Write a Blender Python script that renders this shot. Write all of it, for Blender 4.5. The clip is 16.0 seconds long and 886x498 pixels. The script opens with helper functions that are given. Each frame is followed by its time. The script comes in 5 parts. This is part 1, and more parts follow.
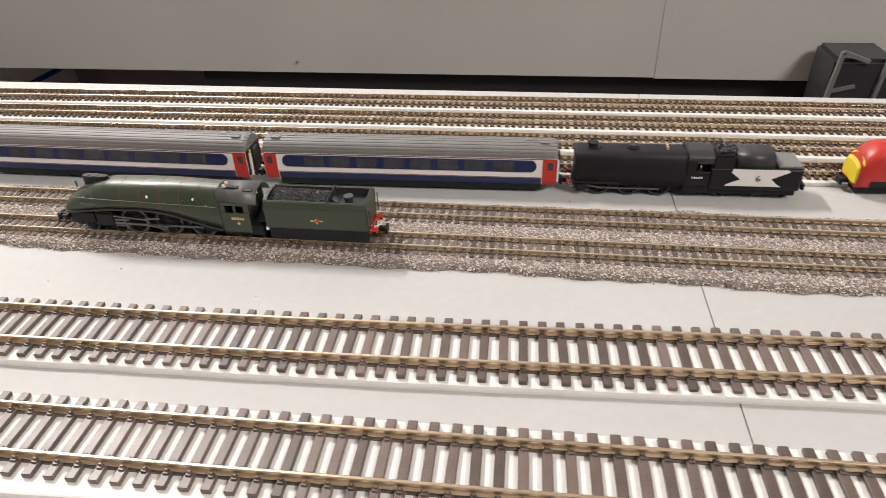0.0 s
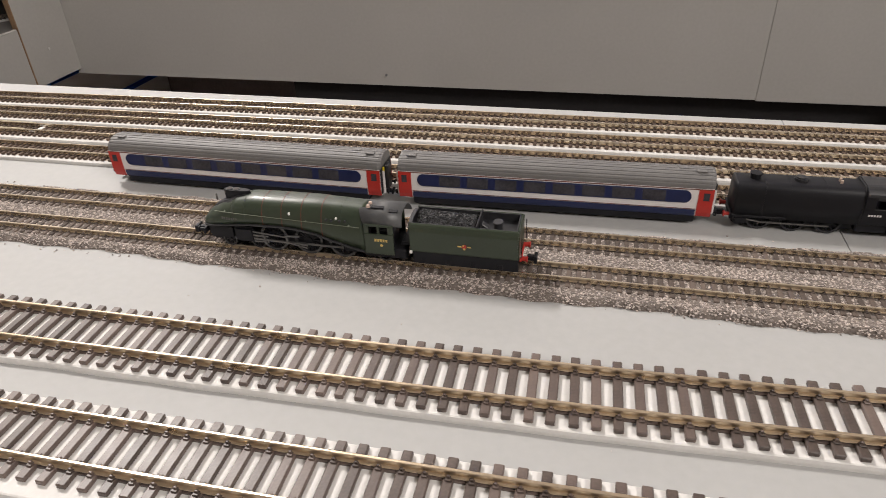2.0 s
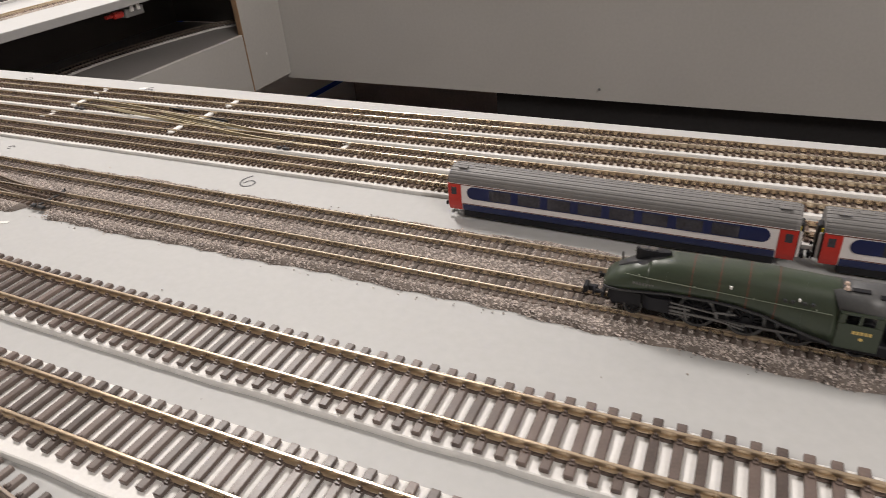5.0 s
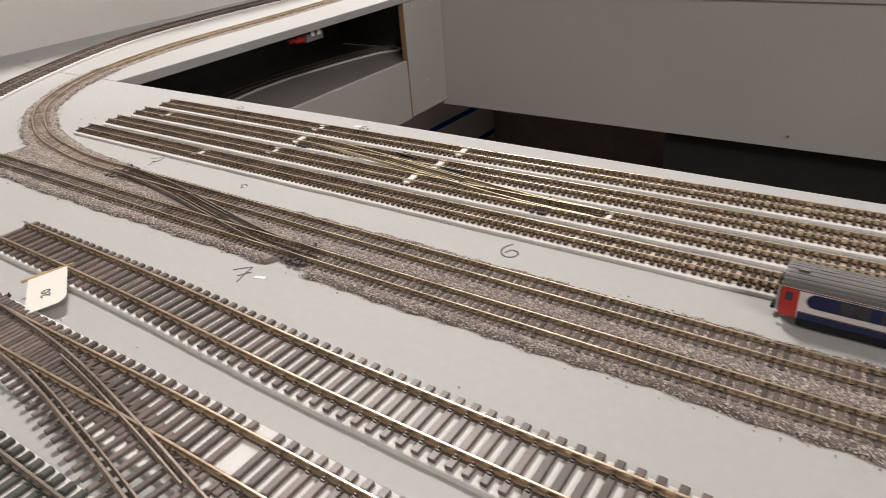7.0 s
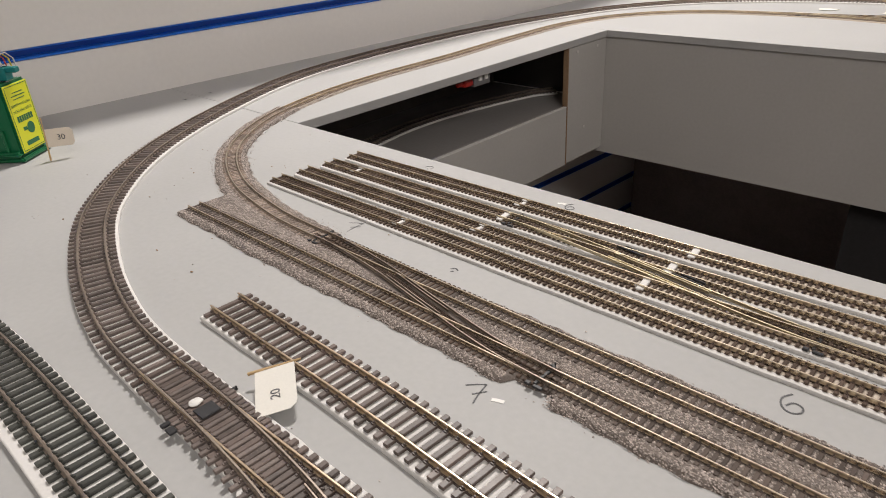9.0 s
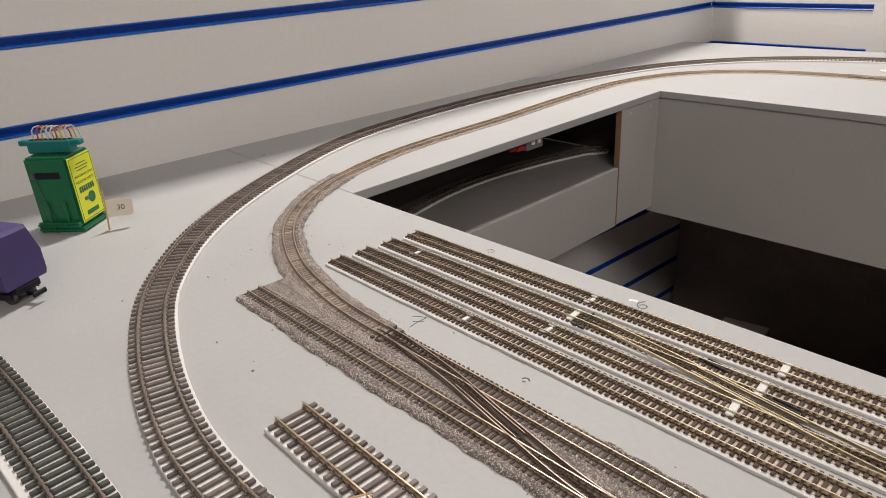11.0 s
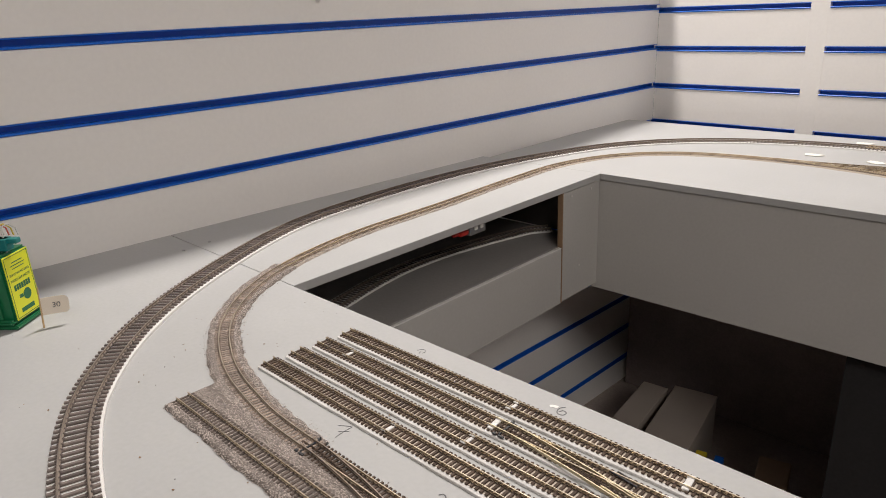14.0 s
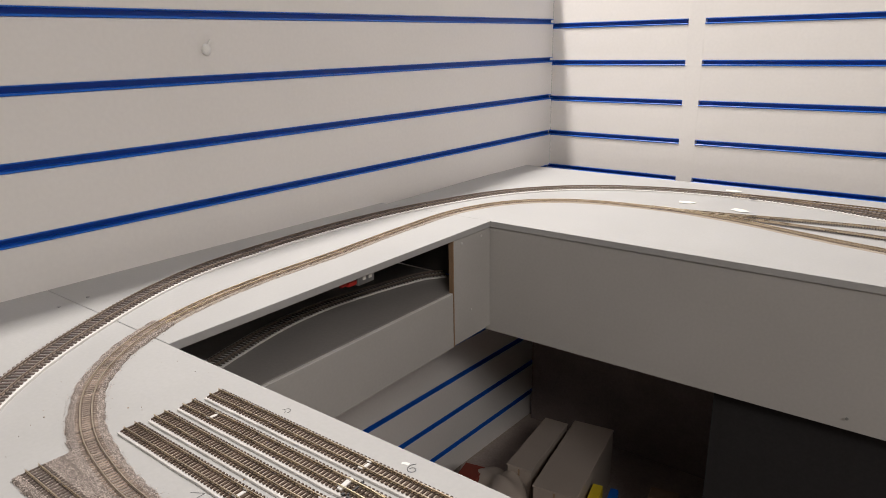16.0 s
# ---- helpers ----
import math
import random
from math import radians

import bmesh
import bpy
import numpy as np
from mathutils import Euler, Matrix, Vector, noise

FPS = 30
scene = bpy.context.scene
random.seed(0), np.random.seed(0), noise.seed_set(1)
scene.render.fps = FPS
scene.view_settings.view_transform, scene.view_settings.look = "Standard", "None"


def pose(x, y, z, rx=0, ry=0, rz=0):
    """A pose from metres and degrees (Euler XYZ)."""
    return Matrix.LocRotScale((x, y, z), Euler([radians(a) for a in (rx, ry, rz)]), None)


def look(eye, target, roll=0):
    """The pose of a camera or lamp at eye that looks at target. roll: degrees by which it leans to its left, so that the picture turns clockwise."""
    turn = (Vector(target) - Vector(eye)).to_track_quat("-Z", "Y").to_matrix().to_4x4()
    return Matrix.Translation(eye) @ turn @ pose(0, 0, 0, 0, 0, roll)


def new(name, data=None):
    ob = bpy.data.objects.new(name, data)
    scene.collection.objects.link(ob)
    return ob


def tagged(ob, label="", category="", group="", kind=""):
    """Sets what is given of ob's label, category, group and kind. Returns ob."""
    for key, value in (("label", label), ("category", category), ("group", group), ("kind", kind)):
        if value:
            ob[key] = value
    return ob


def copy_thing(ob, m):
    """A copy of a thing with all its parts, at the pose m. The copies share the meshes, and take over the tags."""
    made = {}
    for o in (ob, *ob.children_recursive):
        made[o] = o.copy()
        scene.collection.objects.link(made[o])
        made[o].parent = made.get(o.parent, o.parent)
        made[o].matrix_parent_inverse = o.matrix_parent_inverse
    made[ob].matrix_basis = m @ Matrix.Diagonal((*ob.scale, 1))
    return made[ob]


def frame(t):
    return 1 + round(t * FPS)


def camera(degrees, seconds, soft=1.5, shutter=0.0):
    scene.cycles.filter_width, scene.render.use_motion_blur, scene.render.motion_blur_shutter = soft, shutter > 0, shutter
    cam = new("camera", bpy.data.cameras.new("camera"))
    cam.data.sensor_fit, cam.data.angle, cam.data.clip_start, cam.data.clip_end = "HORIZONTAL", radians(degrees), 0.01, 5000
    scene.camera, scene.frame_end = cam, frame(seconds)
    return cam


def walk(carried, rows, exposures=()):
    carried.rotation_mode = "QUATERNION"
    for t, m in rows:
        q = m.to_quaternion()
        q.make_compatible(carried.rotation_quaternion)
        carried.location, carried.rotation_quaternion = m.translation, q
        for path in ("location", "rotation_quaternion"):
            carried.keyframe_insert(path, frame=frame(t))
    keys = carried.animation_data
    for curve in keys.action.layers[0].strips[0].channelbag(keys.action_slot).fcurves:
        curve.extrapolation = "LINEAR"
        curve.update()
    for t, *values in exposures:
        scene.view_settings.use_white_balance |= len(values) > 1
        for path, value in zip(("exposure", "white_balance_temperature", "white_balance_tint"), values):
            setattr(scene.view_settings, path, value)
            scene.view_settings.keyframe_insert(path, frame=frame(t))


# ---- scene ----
cam = camera(66.7, 16.0, soft=0.7, shutter=0.3)
PATH = [
    (0, (0.12534, -0.22044, 0.15908), (0.06857, 0.19111, -0.11913), -1.85),
    (0.5, (0.11232, -0.21606, 0.15689), (0.03772, 0.19615, -0.11609), -2.60),
    (1, (0.10396, -0.21056, 0.15278), (0.02063, 0.20138, -0.11808), -2.54),
    (1.5, (0.09635, -0.20898, 0.15456), (0.00642, 0.20205, -0.11556), -2.29),
    (2, (0.08646, -0.20944, 0.15637), (-0.01366, 0.20030, -0.11213), -2.40),
    (2.5, (0.07329, -0.20820, 0.15637), (-0.03674, 0.19951, -0.11133), -2.54),
    (3, (0.05845, -0.20672, 0.15655), (-0.06244, 0.19800, -0.11100), -2.64),
    (3.5, (0.03839, -0.20237, 0.15305), (-0.09840, 0.19771, -0.11384), -3.25),
    (6, (-0.08499, -0.18728, 0.16116), (-0.30871, 0.18104, -0.09241), -4.77),
    (6.5, (-0.10957, -0.18707, 0.16615), (-0.34811, 0.17446, -0.08363), -4.64),
    (7, (-0.13605, -0.18957, 0.16980), (-0.39059, 0.16478, -0.07444), -4.63),
    (7.5, (-0.16706, -0.19137, 0.17695), (-0.43958, 0.15237, -0.06299), -3.82),
    (8, (-0.19210, -0.19155, 0.18168), (-0.48054, 0.14180, -0.05430), -3.94),
    (8.5, (-0.21012, -0.19128, 0.19057), (-0.51284, 0.13231, -0.04106), -3.93),
    (9, (-0.22650, -0.19071, 0.19933), (-0.54090, 0.12449, -0.02827), -3.52),
    (9.5, (-0.24223, -0.19089, 0.20901), (-0.56586, 0.11759, -0.01481), -3.10),
    (12, (-0.26743, -0.17488, 0.24894), (-0.60932, 0.13634, 0.05852), -3.03),
    (12.5, (-0.26402, -0.17302, 0.25855), (-0.60459, 0.14347, 0.07459), -2.69),
    (13, (-0.26163, -0.17044, 0.26468), (-0.60070, 0.15095, 0.08655), -2.57),
    (13.5, (-0.25261, -0.16573, 0.27078), (-0.58663, 0.16395, 0.09832), -2.54),
    (14, (-0.24218, -0.16090, 0.27303), (-0.57187, 0.17573, 0.10574), -2.54),
    (14.5, (-0.22847, -0.15657, 0.28174), (-0.54807, 0.19180, 0.11898), -1.88),
    (15, (-0.21375, -0.14852, 0.28779), (-0.52386, 0.21093, 0.13087), -1.46),
    (15.5, (-0.19999, -0.14135, 0.29505), (-0.50064, 0.22817, 0.14319), -1.22),
    (16, (-0.18767, -0.13688, 0.30340), (-0.48062, 0.24099, 0.15713), -1.13),
]
walk(cam, [(t, look(eye, target, roll)) for t, eye, target, roll in PATH],
     exposures=[(0, 0.95), (0.4, 0.58), (3.5, 0.56), (6, 0.38), (7, 0.30), (8.5, 0.10), (13.5, 0.09), (16, 0.15)])

# ---- world and lamps: a tube beyond the west screen and an added fill panel to the south-east ----
world = bpy.data.worlds.new("world")
scene.world = world
world.use_nodes = True
world.node_tree.nodes["Background"].inputs[0].default_value = (1.0, 0.95, 0.9, 1)
world.node_tree.nodes["Background"].inputs[1].default_value = 0.3
scene.view_settings.exposure = 0.0


def lamp(m, power, sx, sy, colour):
    data = bpy.data.lights.new("ceiling_lamp", "AREA")
    data.shape, data.size, data.size_y, data.energy, data.color = "RECTANGLE", sx, sy, power, colour
    ob = new("ceiling_lamp", data)
    ob.matrix_world = m
    return ob


lamp(pose(-1.212, 0.96, 1.8, 0, 0, -2.6), 45, 0.07, 0.5, (1.0, 0.935, 0.885))
# fill panel added with no known source, to lift walls and south-facing sides
lamp(look((1.75, -1.25, 1.9), (-0.5, 0.6, 0)), 32, 1.2, 0.5, (1.0, 0.935, 0.885))


# ---- materials ----
def mat(name, colour, rough=0.6, metal=0.0, vary=0.12, scale=60.0, fine=900.0, bump=0.0, dirt=None, dirt_amount=0.3,
        random_obj=0.0, random_island=0.0, spec=0.5, coat=0.0):
    m = bpy.data.materials.new(name)
    m.use_nodes = True
    nt = m.node_tree
    n, l = nt.nodes, nt.links
    b = n["Principled BSDF"]
    b.inputs["Roughness"].default_value, b.inputs["Metallic"].default_value = rough, metal
    b.inputs["Specular IOR Level"].default_value = spec
    b.inputs["Coat Weight"].default_value = coat
    tc = n.new("ShaderNodeTexCoord")
    n1, n2 = n.new("ShaderNodeTexNoise"), n.new("ShaderNodeTexNoise")
    for k, (nz, sc) in enumerate(((n1, scale), (n2, fine))):
        nz.inputs["Scale"].default_value = sc
        nz.inputs["Detail"].default_value = 4
        l.new(tc.outputs["Object"], nz.inputs["Vector"])
    add = n.new("ShaderNodeMath")
    add.operation = "MULTIPLY_ADD"
    add.inputs[1].default_value = 0.5
    l.new(n2.outputs["Fac"], add.inputs[0])
    half = n.new("ShaderNodeMath")
    half.operation = "MULTIPLY"
    half.inputs[1].default_value = 0.5
    l.new(n1.outputs["Fac"], half.inputs[0])
    l.new(half.outputs[0], add.inputs[2])
    last = add.outputs[0]
    for amount, node, out in ((random_obj, "ShaderNodeObjectInfo", "Random"), (random_island, "ShaderNodeNewGeometry", "Random Per Island")):
        if amount:
            src, mix = n.new(node), n.new("ShaderNodeMath")
            mix.operation = "MULTIPLY_ADD"
            mix.inputs[1].default_value = amount
            shift = n.new("ShaderNodeMath")
            shift.operation = "SUBTRACT"
            shift.inputs[1].default_value = amount / 2
            l.new(src.outputs[out], mix.inputs[0])
            l.new(last, mix.inputs[2])
            l.new(mix.outputs[0], shift.inputs[0])
            last = shift.outputs[0]
    ramp = n.new("ShaderNodeValToRGB")
    e = ramp.color_ramp.elements
    e[0].position, e[1].position = 0.2, 0.8
    e[0].color = (*[max(0.0, c * (1 - vary * 1.6)) for c in colour], 1)
    e[1].color = (*[min(1.0, c * (1 + vary * 1.6)) for c in colour], 1)
    l.new(last, ramp.inputs[0])
    col = ramp.outputs[0]
    if dirt:
        nd, rd, mx = n.new("ShaderNodeTexNoise"), n.new("ShaderNodeValToRGB"), n.new("ShaderNodeMix")
        nd.inputs["Scale"].default_value, nd.inputs["Detail"].default_value = scale * 0.35, 6
        l.new(tc.outputs["Object"], nd.inputs["Vector"])
        rd.color_ramp.elements[0].position, rd.color_ramp.elements[1].position = 0.52, 0.75
        rd.color_ramp.elements[1].color = (dirt_amount, dirt_amount, dirt_amount, 1)
        l.new(nd.outputs["Fac"], rd.inputs[0])
        mx.data_type = "RGBA"
        mx.inputs[7].default_value = (*dirt, 1)
        l.new(rd.outputs[0], mx.inputs[0])
        l.new(col, mx.inputs[6])
        col = mx.outputs[2]
    l.new(col, b.inputs["Base Color"])
    rr = n.new("ShaderNodeMapRange")
    rr.inputs[3].default_value, rr.inputs[4].default_value = max(0.03, rough - 0.1), min(1, rough + 0.1)
    l.new(n1.outputs["Fac"], rr.inputs[0])
    l.new(rr.outputs[0], b.inputs["Roughness"])
    if bump:
        bp = n.new("ShaderNodeBump")
        bp.inputs["Strength"].default_value, bp.inputs["Distance"].default_value = 0.4, bump
        l.new(add.outputs[0], bp.inputs["Height"])
        l.new(bp.outputs[0], b.inputs["Normal"])
    return m


M_BOARD = mat("board_grey_paint", (0.415, 0.415, 0.41), 0.62, vary=0.05, scale=9, fine=260, bump=0.0002, dirt=(0.33, 0.325, 0.315), dirt_amount=0.22)
M_PANEL = mat("panel_grey_paint", (0.46, 0.45, 0.43), 0.6, vary=0.05, scale=7, fine=220, bump=0.0002)
M_SLAT = mat("slat_white_laminate", (0.80, 0.775, 0.75), 0.5, vary=0.03, scale=5, fine=150)
M_BLUE = mat("blue_plastic", (0.009, 0.135, 0.62), 0.32, vary=0.08, scale=20, fine=300)
# dark fill for light-blocking sheets, shaded recesses and hidden backing
M_GAP = mat("dark_fill", (0.085, 0.074, 0.070), 0.9, vary=0.2, scale=20)
M_FLOOR = mat("dark_floor", (0.36, 0.30, 0.275), 0.85, vary=0.2, scale=12, fine=160, bump=0.001)
M_ROOM = mat("room_plaster", (0.6, 0.58, 0.55), 0.85, vary=0.04, scale=3, fine=80)
M_EDGE = mat("raw_board_edge", (0.30, 0.19, 0.11), 0.8, vary=0.2, scale=40, fine=300)
M_RAIL_OO = mat("rail_nickel_brassy", (0.62, 0.50, 0.36), 0.30, 0.9, vary=0.14, scale=30, fine=500)
M_RAIL_N = mat("rail_nickel_fine", (0.66, 0.565, 0.43), 0.27, 0.9, vary=0.16, scale=40, fine=600)
M_RAIL_OLD = mat("rail_weathered", (0.34, 0.285, 0.240), 0.38, 0.85, vary=0.2, scale=40, fine=600)
M_SLEEP_OO = mat("sleeper_brown_plastic", (0.112, 0.084, 0.073), 0.40, vary=0.28, scale=120, fine=1500, bump=0.0001, random_obj=0.5, random_island=0.4)
M_SLEEP_N = mat("sleeper_fine_brown", (0.098, 0.070, 0.055), 0.75, vary=0.22, scale=160, fine=2000, random_obj=0.5, random_island=0.4, spec=0.2)
M_SLEEP_DUST = mat("sleeper_dusty", (0.105, 0.080, 0.067), 0.8, vary=0.25, scale=160, fine=2000, random_obj=0.6, random_island=0.5)
M_UNDER = mat("underlay_white_foam", (0.73, 0.715, 0.695), 0.75, vary=0.06, scale=50, fine=700, bump=0.0003, dirt=(0.5, 0.48, 0.45), dirt_amount=0.3)
M_UNDER_N = mat("underlay_dusty_white_foam", (0.66, 0.645, 0.625), 0.8, vary=0.1, scale=60, fine=700, bump=0.0003, dirt=(0.42, 0.40, 0.37), dirt_amount=0.4)
M_STONE = mat("ballast_stone", (0.44, 0.385, 0.352), 0.9, vary=0.34, scale=70, fine=1500, random_island=0.7)
M_TAN = mat("dusty_bed_between_sleepers", (0.58, 0.50, 0.42), 0.9, vary=0.2, scale=80, fine=900)
M_BED = mat("ballast_bed", (0.175, 0.147, 0.130), 0.95, vary=0.4, scale=300, fine=1400, bump=0.0006)
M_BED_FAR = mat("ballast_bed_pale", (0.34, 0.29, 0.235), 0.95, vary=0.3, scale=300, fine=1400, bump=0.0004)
M_WHITE = mat("white_plastic", (0.78, 0.77, 0.74), 0.5, vary=0.04)
M_PAPER = mat("cream_paper", (0.74, 0.66, 0.55), 0.8, vary=0.04)
M_PAPERW = mat("white_paper", (0.80, 0.78, 0.72), 0.8, vary=0.04)
M_WOOD = mat("cocktail_stick_wood", (0.55, 0.38, 0.2), 0.7, vary=0.15, scale=100)
M_PENCIL = mat("pencil_mark", (0.11, 0.11, 0.115), 0.8, vary=0.3, scale=300)
M_GREEN = mat("loco_dark_green", (0.027, 0.040, 0.022), 0.40, vary=0.14, scale=80, fine=900, coat=0.12, spec=0.6)
M_BLACK = mat("loco_black", (0.010, 0.010, 0.013), 0.5, vary=0.2, scale=100, fine=900, spec=0.28)
M_BLACKG = mat("loco_satin_black", (0.028, 0.028, 0.031), 0.42, vary=0.15, scale=100, fine=900, spec=0.4)
M_ROOFBLK = mat("cab_roof_grey_black", (0.075, 0.076, 0.078), 0.42, vary=0.15, scale=100)
M_STEEL = mat("rod_steel", (0.15, 0.146, 0.142), 0.42, 0.7, vary=0.15, scale=200)
M_RIM = mat("tyre_steel", (0.12, 0.12, 0.12), 0.42, 0.8, vary=0.15, scale=200)
M_COAL = mat("coal", (0.045, 0.045, 0.048), 0.30, vary=0.6, scale=600, random_island=0.8)
M_RED = mat("bright_red", (0.46, 0.028, 0.02), 0.4, vary=0.08, scale=100)
M_YEL = mat("yellow_paint", (0.72, 0.55, 0.03), 0.45, vary=0.06)
M_LIME = mat("yellow_label", (0.72, 0.74, 0.02), 0.4, vary=0.03)
M_ORANGE = mat("lining_orange", (0.13, 0.038, 0.025), 0.5, vary=0.1)
M_GOLD = mat("gold_transfer", (0.62, 0.45, 0.14), 0.5, vary=0.15, scale=900)
M_CWHITE = mat("coach_white", (0.74, 0.71, 0.71), 0.38, vary=0.04, scale=60)
M_CBLUE = mat("coach_blue", (0.010, 0.018, 0.078), 0.36, vary=0.08, scale=60)
M_CROOF = mat("coach_roof_grey", (0.165, 0.160, 0.158), 0.55, vary=0.12, scale=80, fine=900)
M_CGLASS = mat("coach_tinted_glass", (0.050, 0.050, 0.062), 0.16, vary=0.4, scale=170)
M_WIRE_G = mat("handrail_grey_green", (0.20, 0.22, 0.17), 0.4, 0.3, vary=0.1)
M_CREAM = mat("cream_valve_cap", (0.62, 0.48, 0.40), 0.4, 0.3, vary=0.1)
M_SLEEP_OLD = mat("sleeper_greenish_black", (0.060, 0.062, 0.055), 0.5, vary=0.22, scale=120, fine=1500, bump=0.0001, random_obj=0.5, random_island=0.4)
M_RAIL_BRASS = mat("rail_yellow_brass", (0.56, 0.49, 0.34), 0.36, 0.8, vary=0.14, scale=40, fine=600)
M_GREENBOX = mat("green_plastic", (0.007, 0.135, 0.05), 0.36, vary=0.1, scale=40)
M_TEAL = mat("teal_plastic", (0.005, 0.17, 0.165), 0.4, vary=0.1, scale=40)
M_PURPLE = mat("purple_plastic", (0.055, 0.038, 0.15), 0.45, vary=0.1, scale=40)
M_WIRE_Y, M_WIRE_R, M_WIRE_W = mat("wire_yellow", (0.6, 0.45, 0.05), 0.5), mat("wire_red", (0.5, 0.06, 0.04), 0.5), mat("wire_white", (0.6, 0.58, 0.55), 0.5)
M_CARD = mat("brown_card", (0.33, 0.23, 0.15), 0.8, vary=0.1, scale=20)
M_BOX = mat("white_carton", (0.40, 0.345, 0.30), 0.7, vary=0.05, scale=15)
M_GREYMETAL = mat("grey_metal", (0.30, 0.30, 0.30), 0.4, 0.6, vary=0.1, scale=40)


# ---- mesh helpers ----
def part(name, bm, material, parent=None, label="", smooth=False):
    me = bpy.data.meshes.new(name)
    bmesh.ops.recalc_face_normals(bm, faces=bm.faces) if len(bm.faces) < 20000 else None
    bm.to_mesh(me)
    bm.free()
    return place(name, me, material, parent, label, smooth)


def place(name, me, material, parent=None, label="", smooth=False):
    if material and not me.materials:
        me.materials.append(material)
    if smooth:
        me.polygons.foreach_set("use_smooth", [True] * len(me.polygons))
    ob = new(name, me)
    ob.parent = parent
    if label:
        ob["label"] = label
    return ob


def thing(name, label, category, group="", kind="", m=None):
    ob = new(name)
    ob.empty_display_size = 0.01
    if m is not None:
        ob.matrix_world = m
    return tagged(ob, label, category, group, kind)


def box(bm, c, s, bevel=0.0, seg=1, turn=None):
    """A box with centre c and size s, with its edges rounded."""
    r = bmesh.ops.create_cube(bm, size=1.0)
    m = Matrix.Translation(c) @ (turn or Matrix()) @ Matrix.Diagonal((*s, 1))
    bmesh.ops.transform(bm, matrix=m, verts=r["verts"])
    if bevel:
        edges = list({e for v in r["verts"] for e in v.link_edges})
        bmesh.ops.bevel(bm, geom=edges, offset=bevel, segments=seg, affect="EDGES", clamp_overlap=True)
    return bm


def cyl(bm, c, radius, depth, axis="z", seg=20, r2=None):
    turn = {"z": Matrix(), "x": Matrix.Rotation(radians(90), 4, "Y"), "y": Matrix.Rotation(radians(-90), 4, "X")}[axis]
    bmesh.ops.create_cone(bm, cap_ends=True, segments=seg, radius1=radius, radius2=radius if r2 is None else r2, depth=depth,
                          matrix=Matrix.Translation(c) @ turn)
    return bm


def bar(bm, a, b, w, h=None):
    """A square bar from a to b."""
    a, b = Vector(a), Vector(b)
    d = b - a
    turn = d.to_track_quat("X", "Z").to_matrix().to_4x4()
    return box(bm, (a + b) / 2, (d.length, w, h or w), 0, 1, turn)


def loft(bm, rings, cap=True):
    vs = [[bm.verts.new(p) for p in ring] for ring in rings]
    n = len(rings[0])
    for a, b in zip(vs, vs[1:]):
        for i in range(n):
            bm.faces.new((a[i], a[(i + 1) % n], b[(i + 1) % n], b[i]))
    if cap:
        bm.faces.new(vs[0])
        bm.faces.new(vs[-1])
    return bm


def prism(bm, outline, z0, z1):
    """An upright prism over an outline in x and y."""
    return loft(bm, [[(x, y, z0) for x, y in outline], [(x, y, z1) for x, y in outline]])


def smooth_line(ctrl, step):
    """Even samples of a smooth line through a few control points: (place, tangent)."""
    c = [Vector((x, y)) for x, y in ctrl]
    c = [2 * c[0] - c[1], *c, 2 * c[-1] - c[-2]]
    dense = []
    for i in range(1, len(c) - 2):
        for k in range(60):
            u = k / 60
            p0, p1, p2, p3 = c[i - 1 : i + 3]
            m1, m2 = (p2 - p0) / 2, (p3 - p1) / 2
            d = (p2 - p1).length
            m1 = m1.normalized() * d
            m2 = m2.normalized() * d
            dense.append((2 * u**3 - 3 * u**2 + 1) * p1 + (u**3 - 2 * u**2 + u) * m1 + (-2 * u**3 + 3 * u**2) * p2 + (u**3 - u**2) * m2)
    dense.append(c[-2])
    out, run = [], 0.0
    total = sum((b - a).length for a, b in zip(dense, dense[1:]))
    count = max(2, round(total / step))
    want = 0.0
    for a, b in zip(dense, dense[1:]):
        d = (b - a).length
        while d > 0 and run + d >= want - 1e-9 and len(out) <= count:
            u = (want - run) / d
            out.append((a + (b - a) * u, (b - a).normalized()))
            want += total / count
        run += d
    return out


def sweep(line, profile, closed=True):
    """A mesh of a profile of (across, up) along samples of a line."""
    shape = profile if callable(profile) else lambda p: profile
    verts, faces, n = [], [], len(shape(line[0][0]))
    for p, t in line:
        side = Vector((-t.y, t.x))
        verts += [(p.x + side.x * a, p.y + side.y * a, z) for a, z in shape(p)]
    for i in range(len(line) - 1):
        for k in range(n if closed else n - 1):
            a, b = i * n + k, i * n + (k + 1) % n
            faces.append((a, b, b + n, a + n))
    if closed:
        faces += [tuple(range(n)), tuple(reversed(range((len(line) - 1) * n, len(line) * n)))]
    me = bpy.data.meshes.new("sweep")
    me.from_pydata(verts, [], faces)
    me.update()
    return me


def rail_profile(off, z, head, foot, height):
    h, f, w = head / 2, foot / 2, head * 0.2
    return [(off - f, z), (off + f, z), (off + f, z + height * 0.10), (off + w, z + height * 0.22), (off + w, z + height * 0.62), (off + h, z + height * 0.72),
            (off + h, z + height * 0.9), (off + h * 0.86, z + height * 0.96), (off + h * 0.5, z + height), (off - h * 0.5, z + height), (off - h * 0.86, z + height * 0.96), (off - h, z + height * 0.9), (off - h, z + height * 0.72),
            (off - w, z + height * 0.62), (off - w, z + height * 0.22), (off - f, z + height * 0.10)]


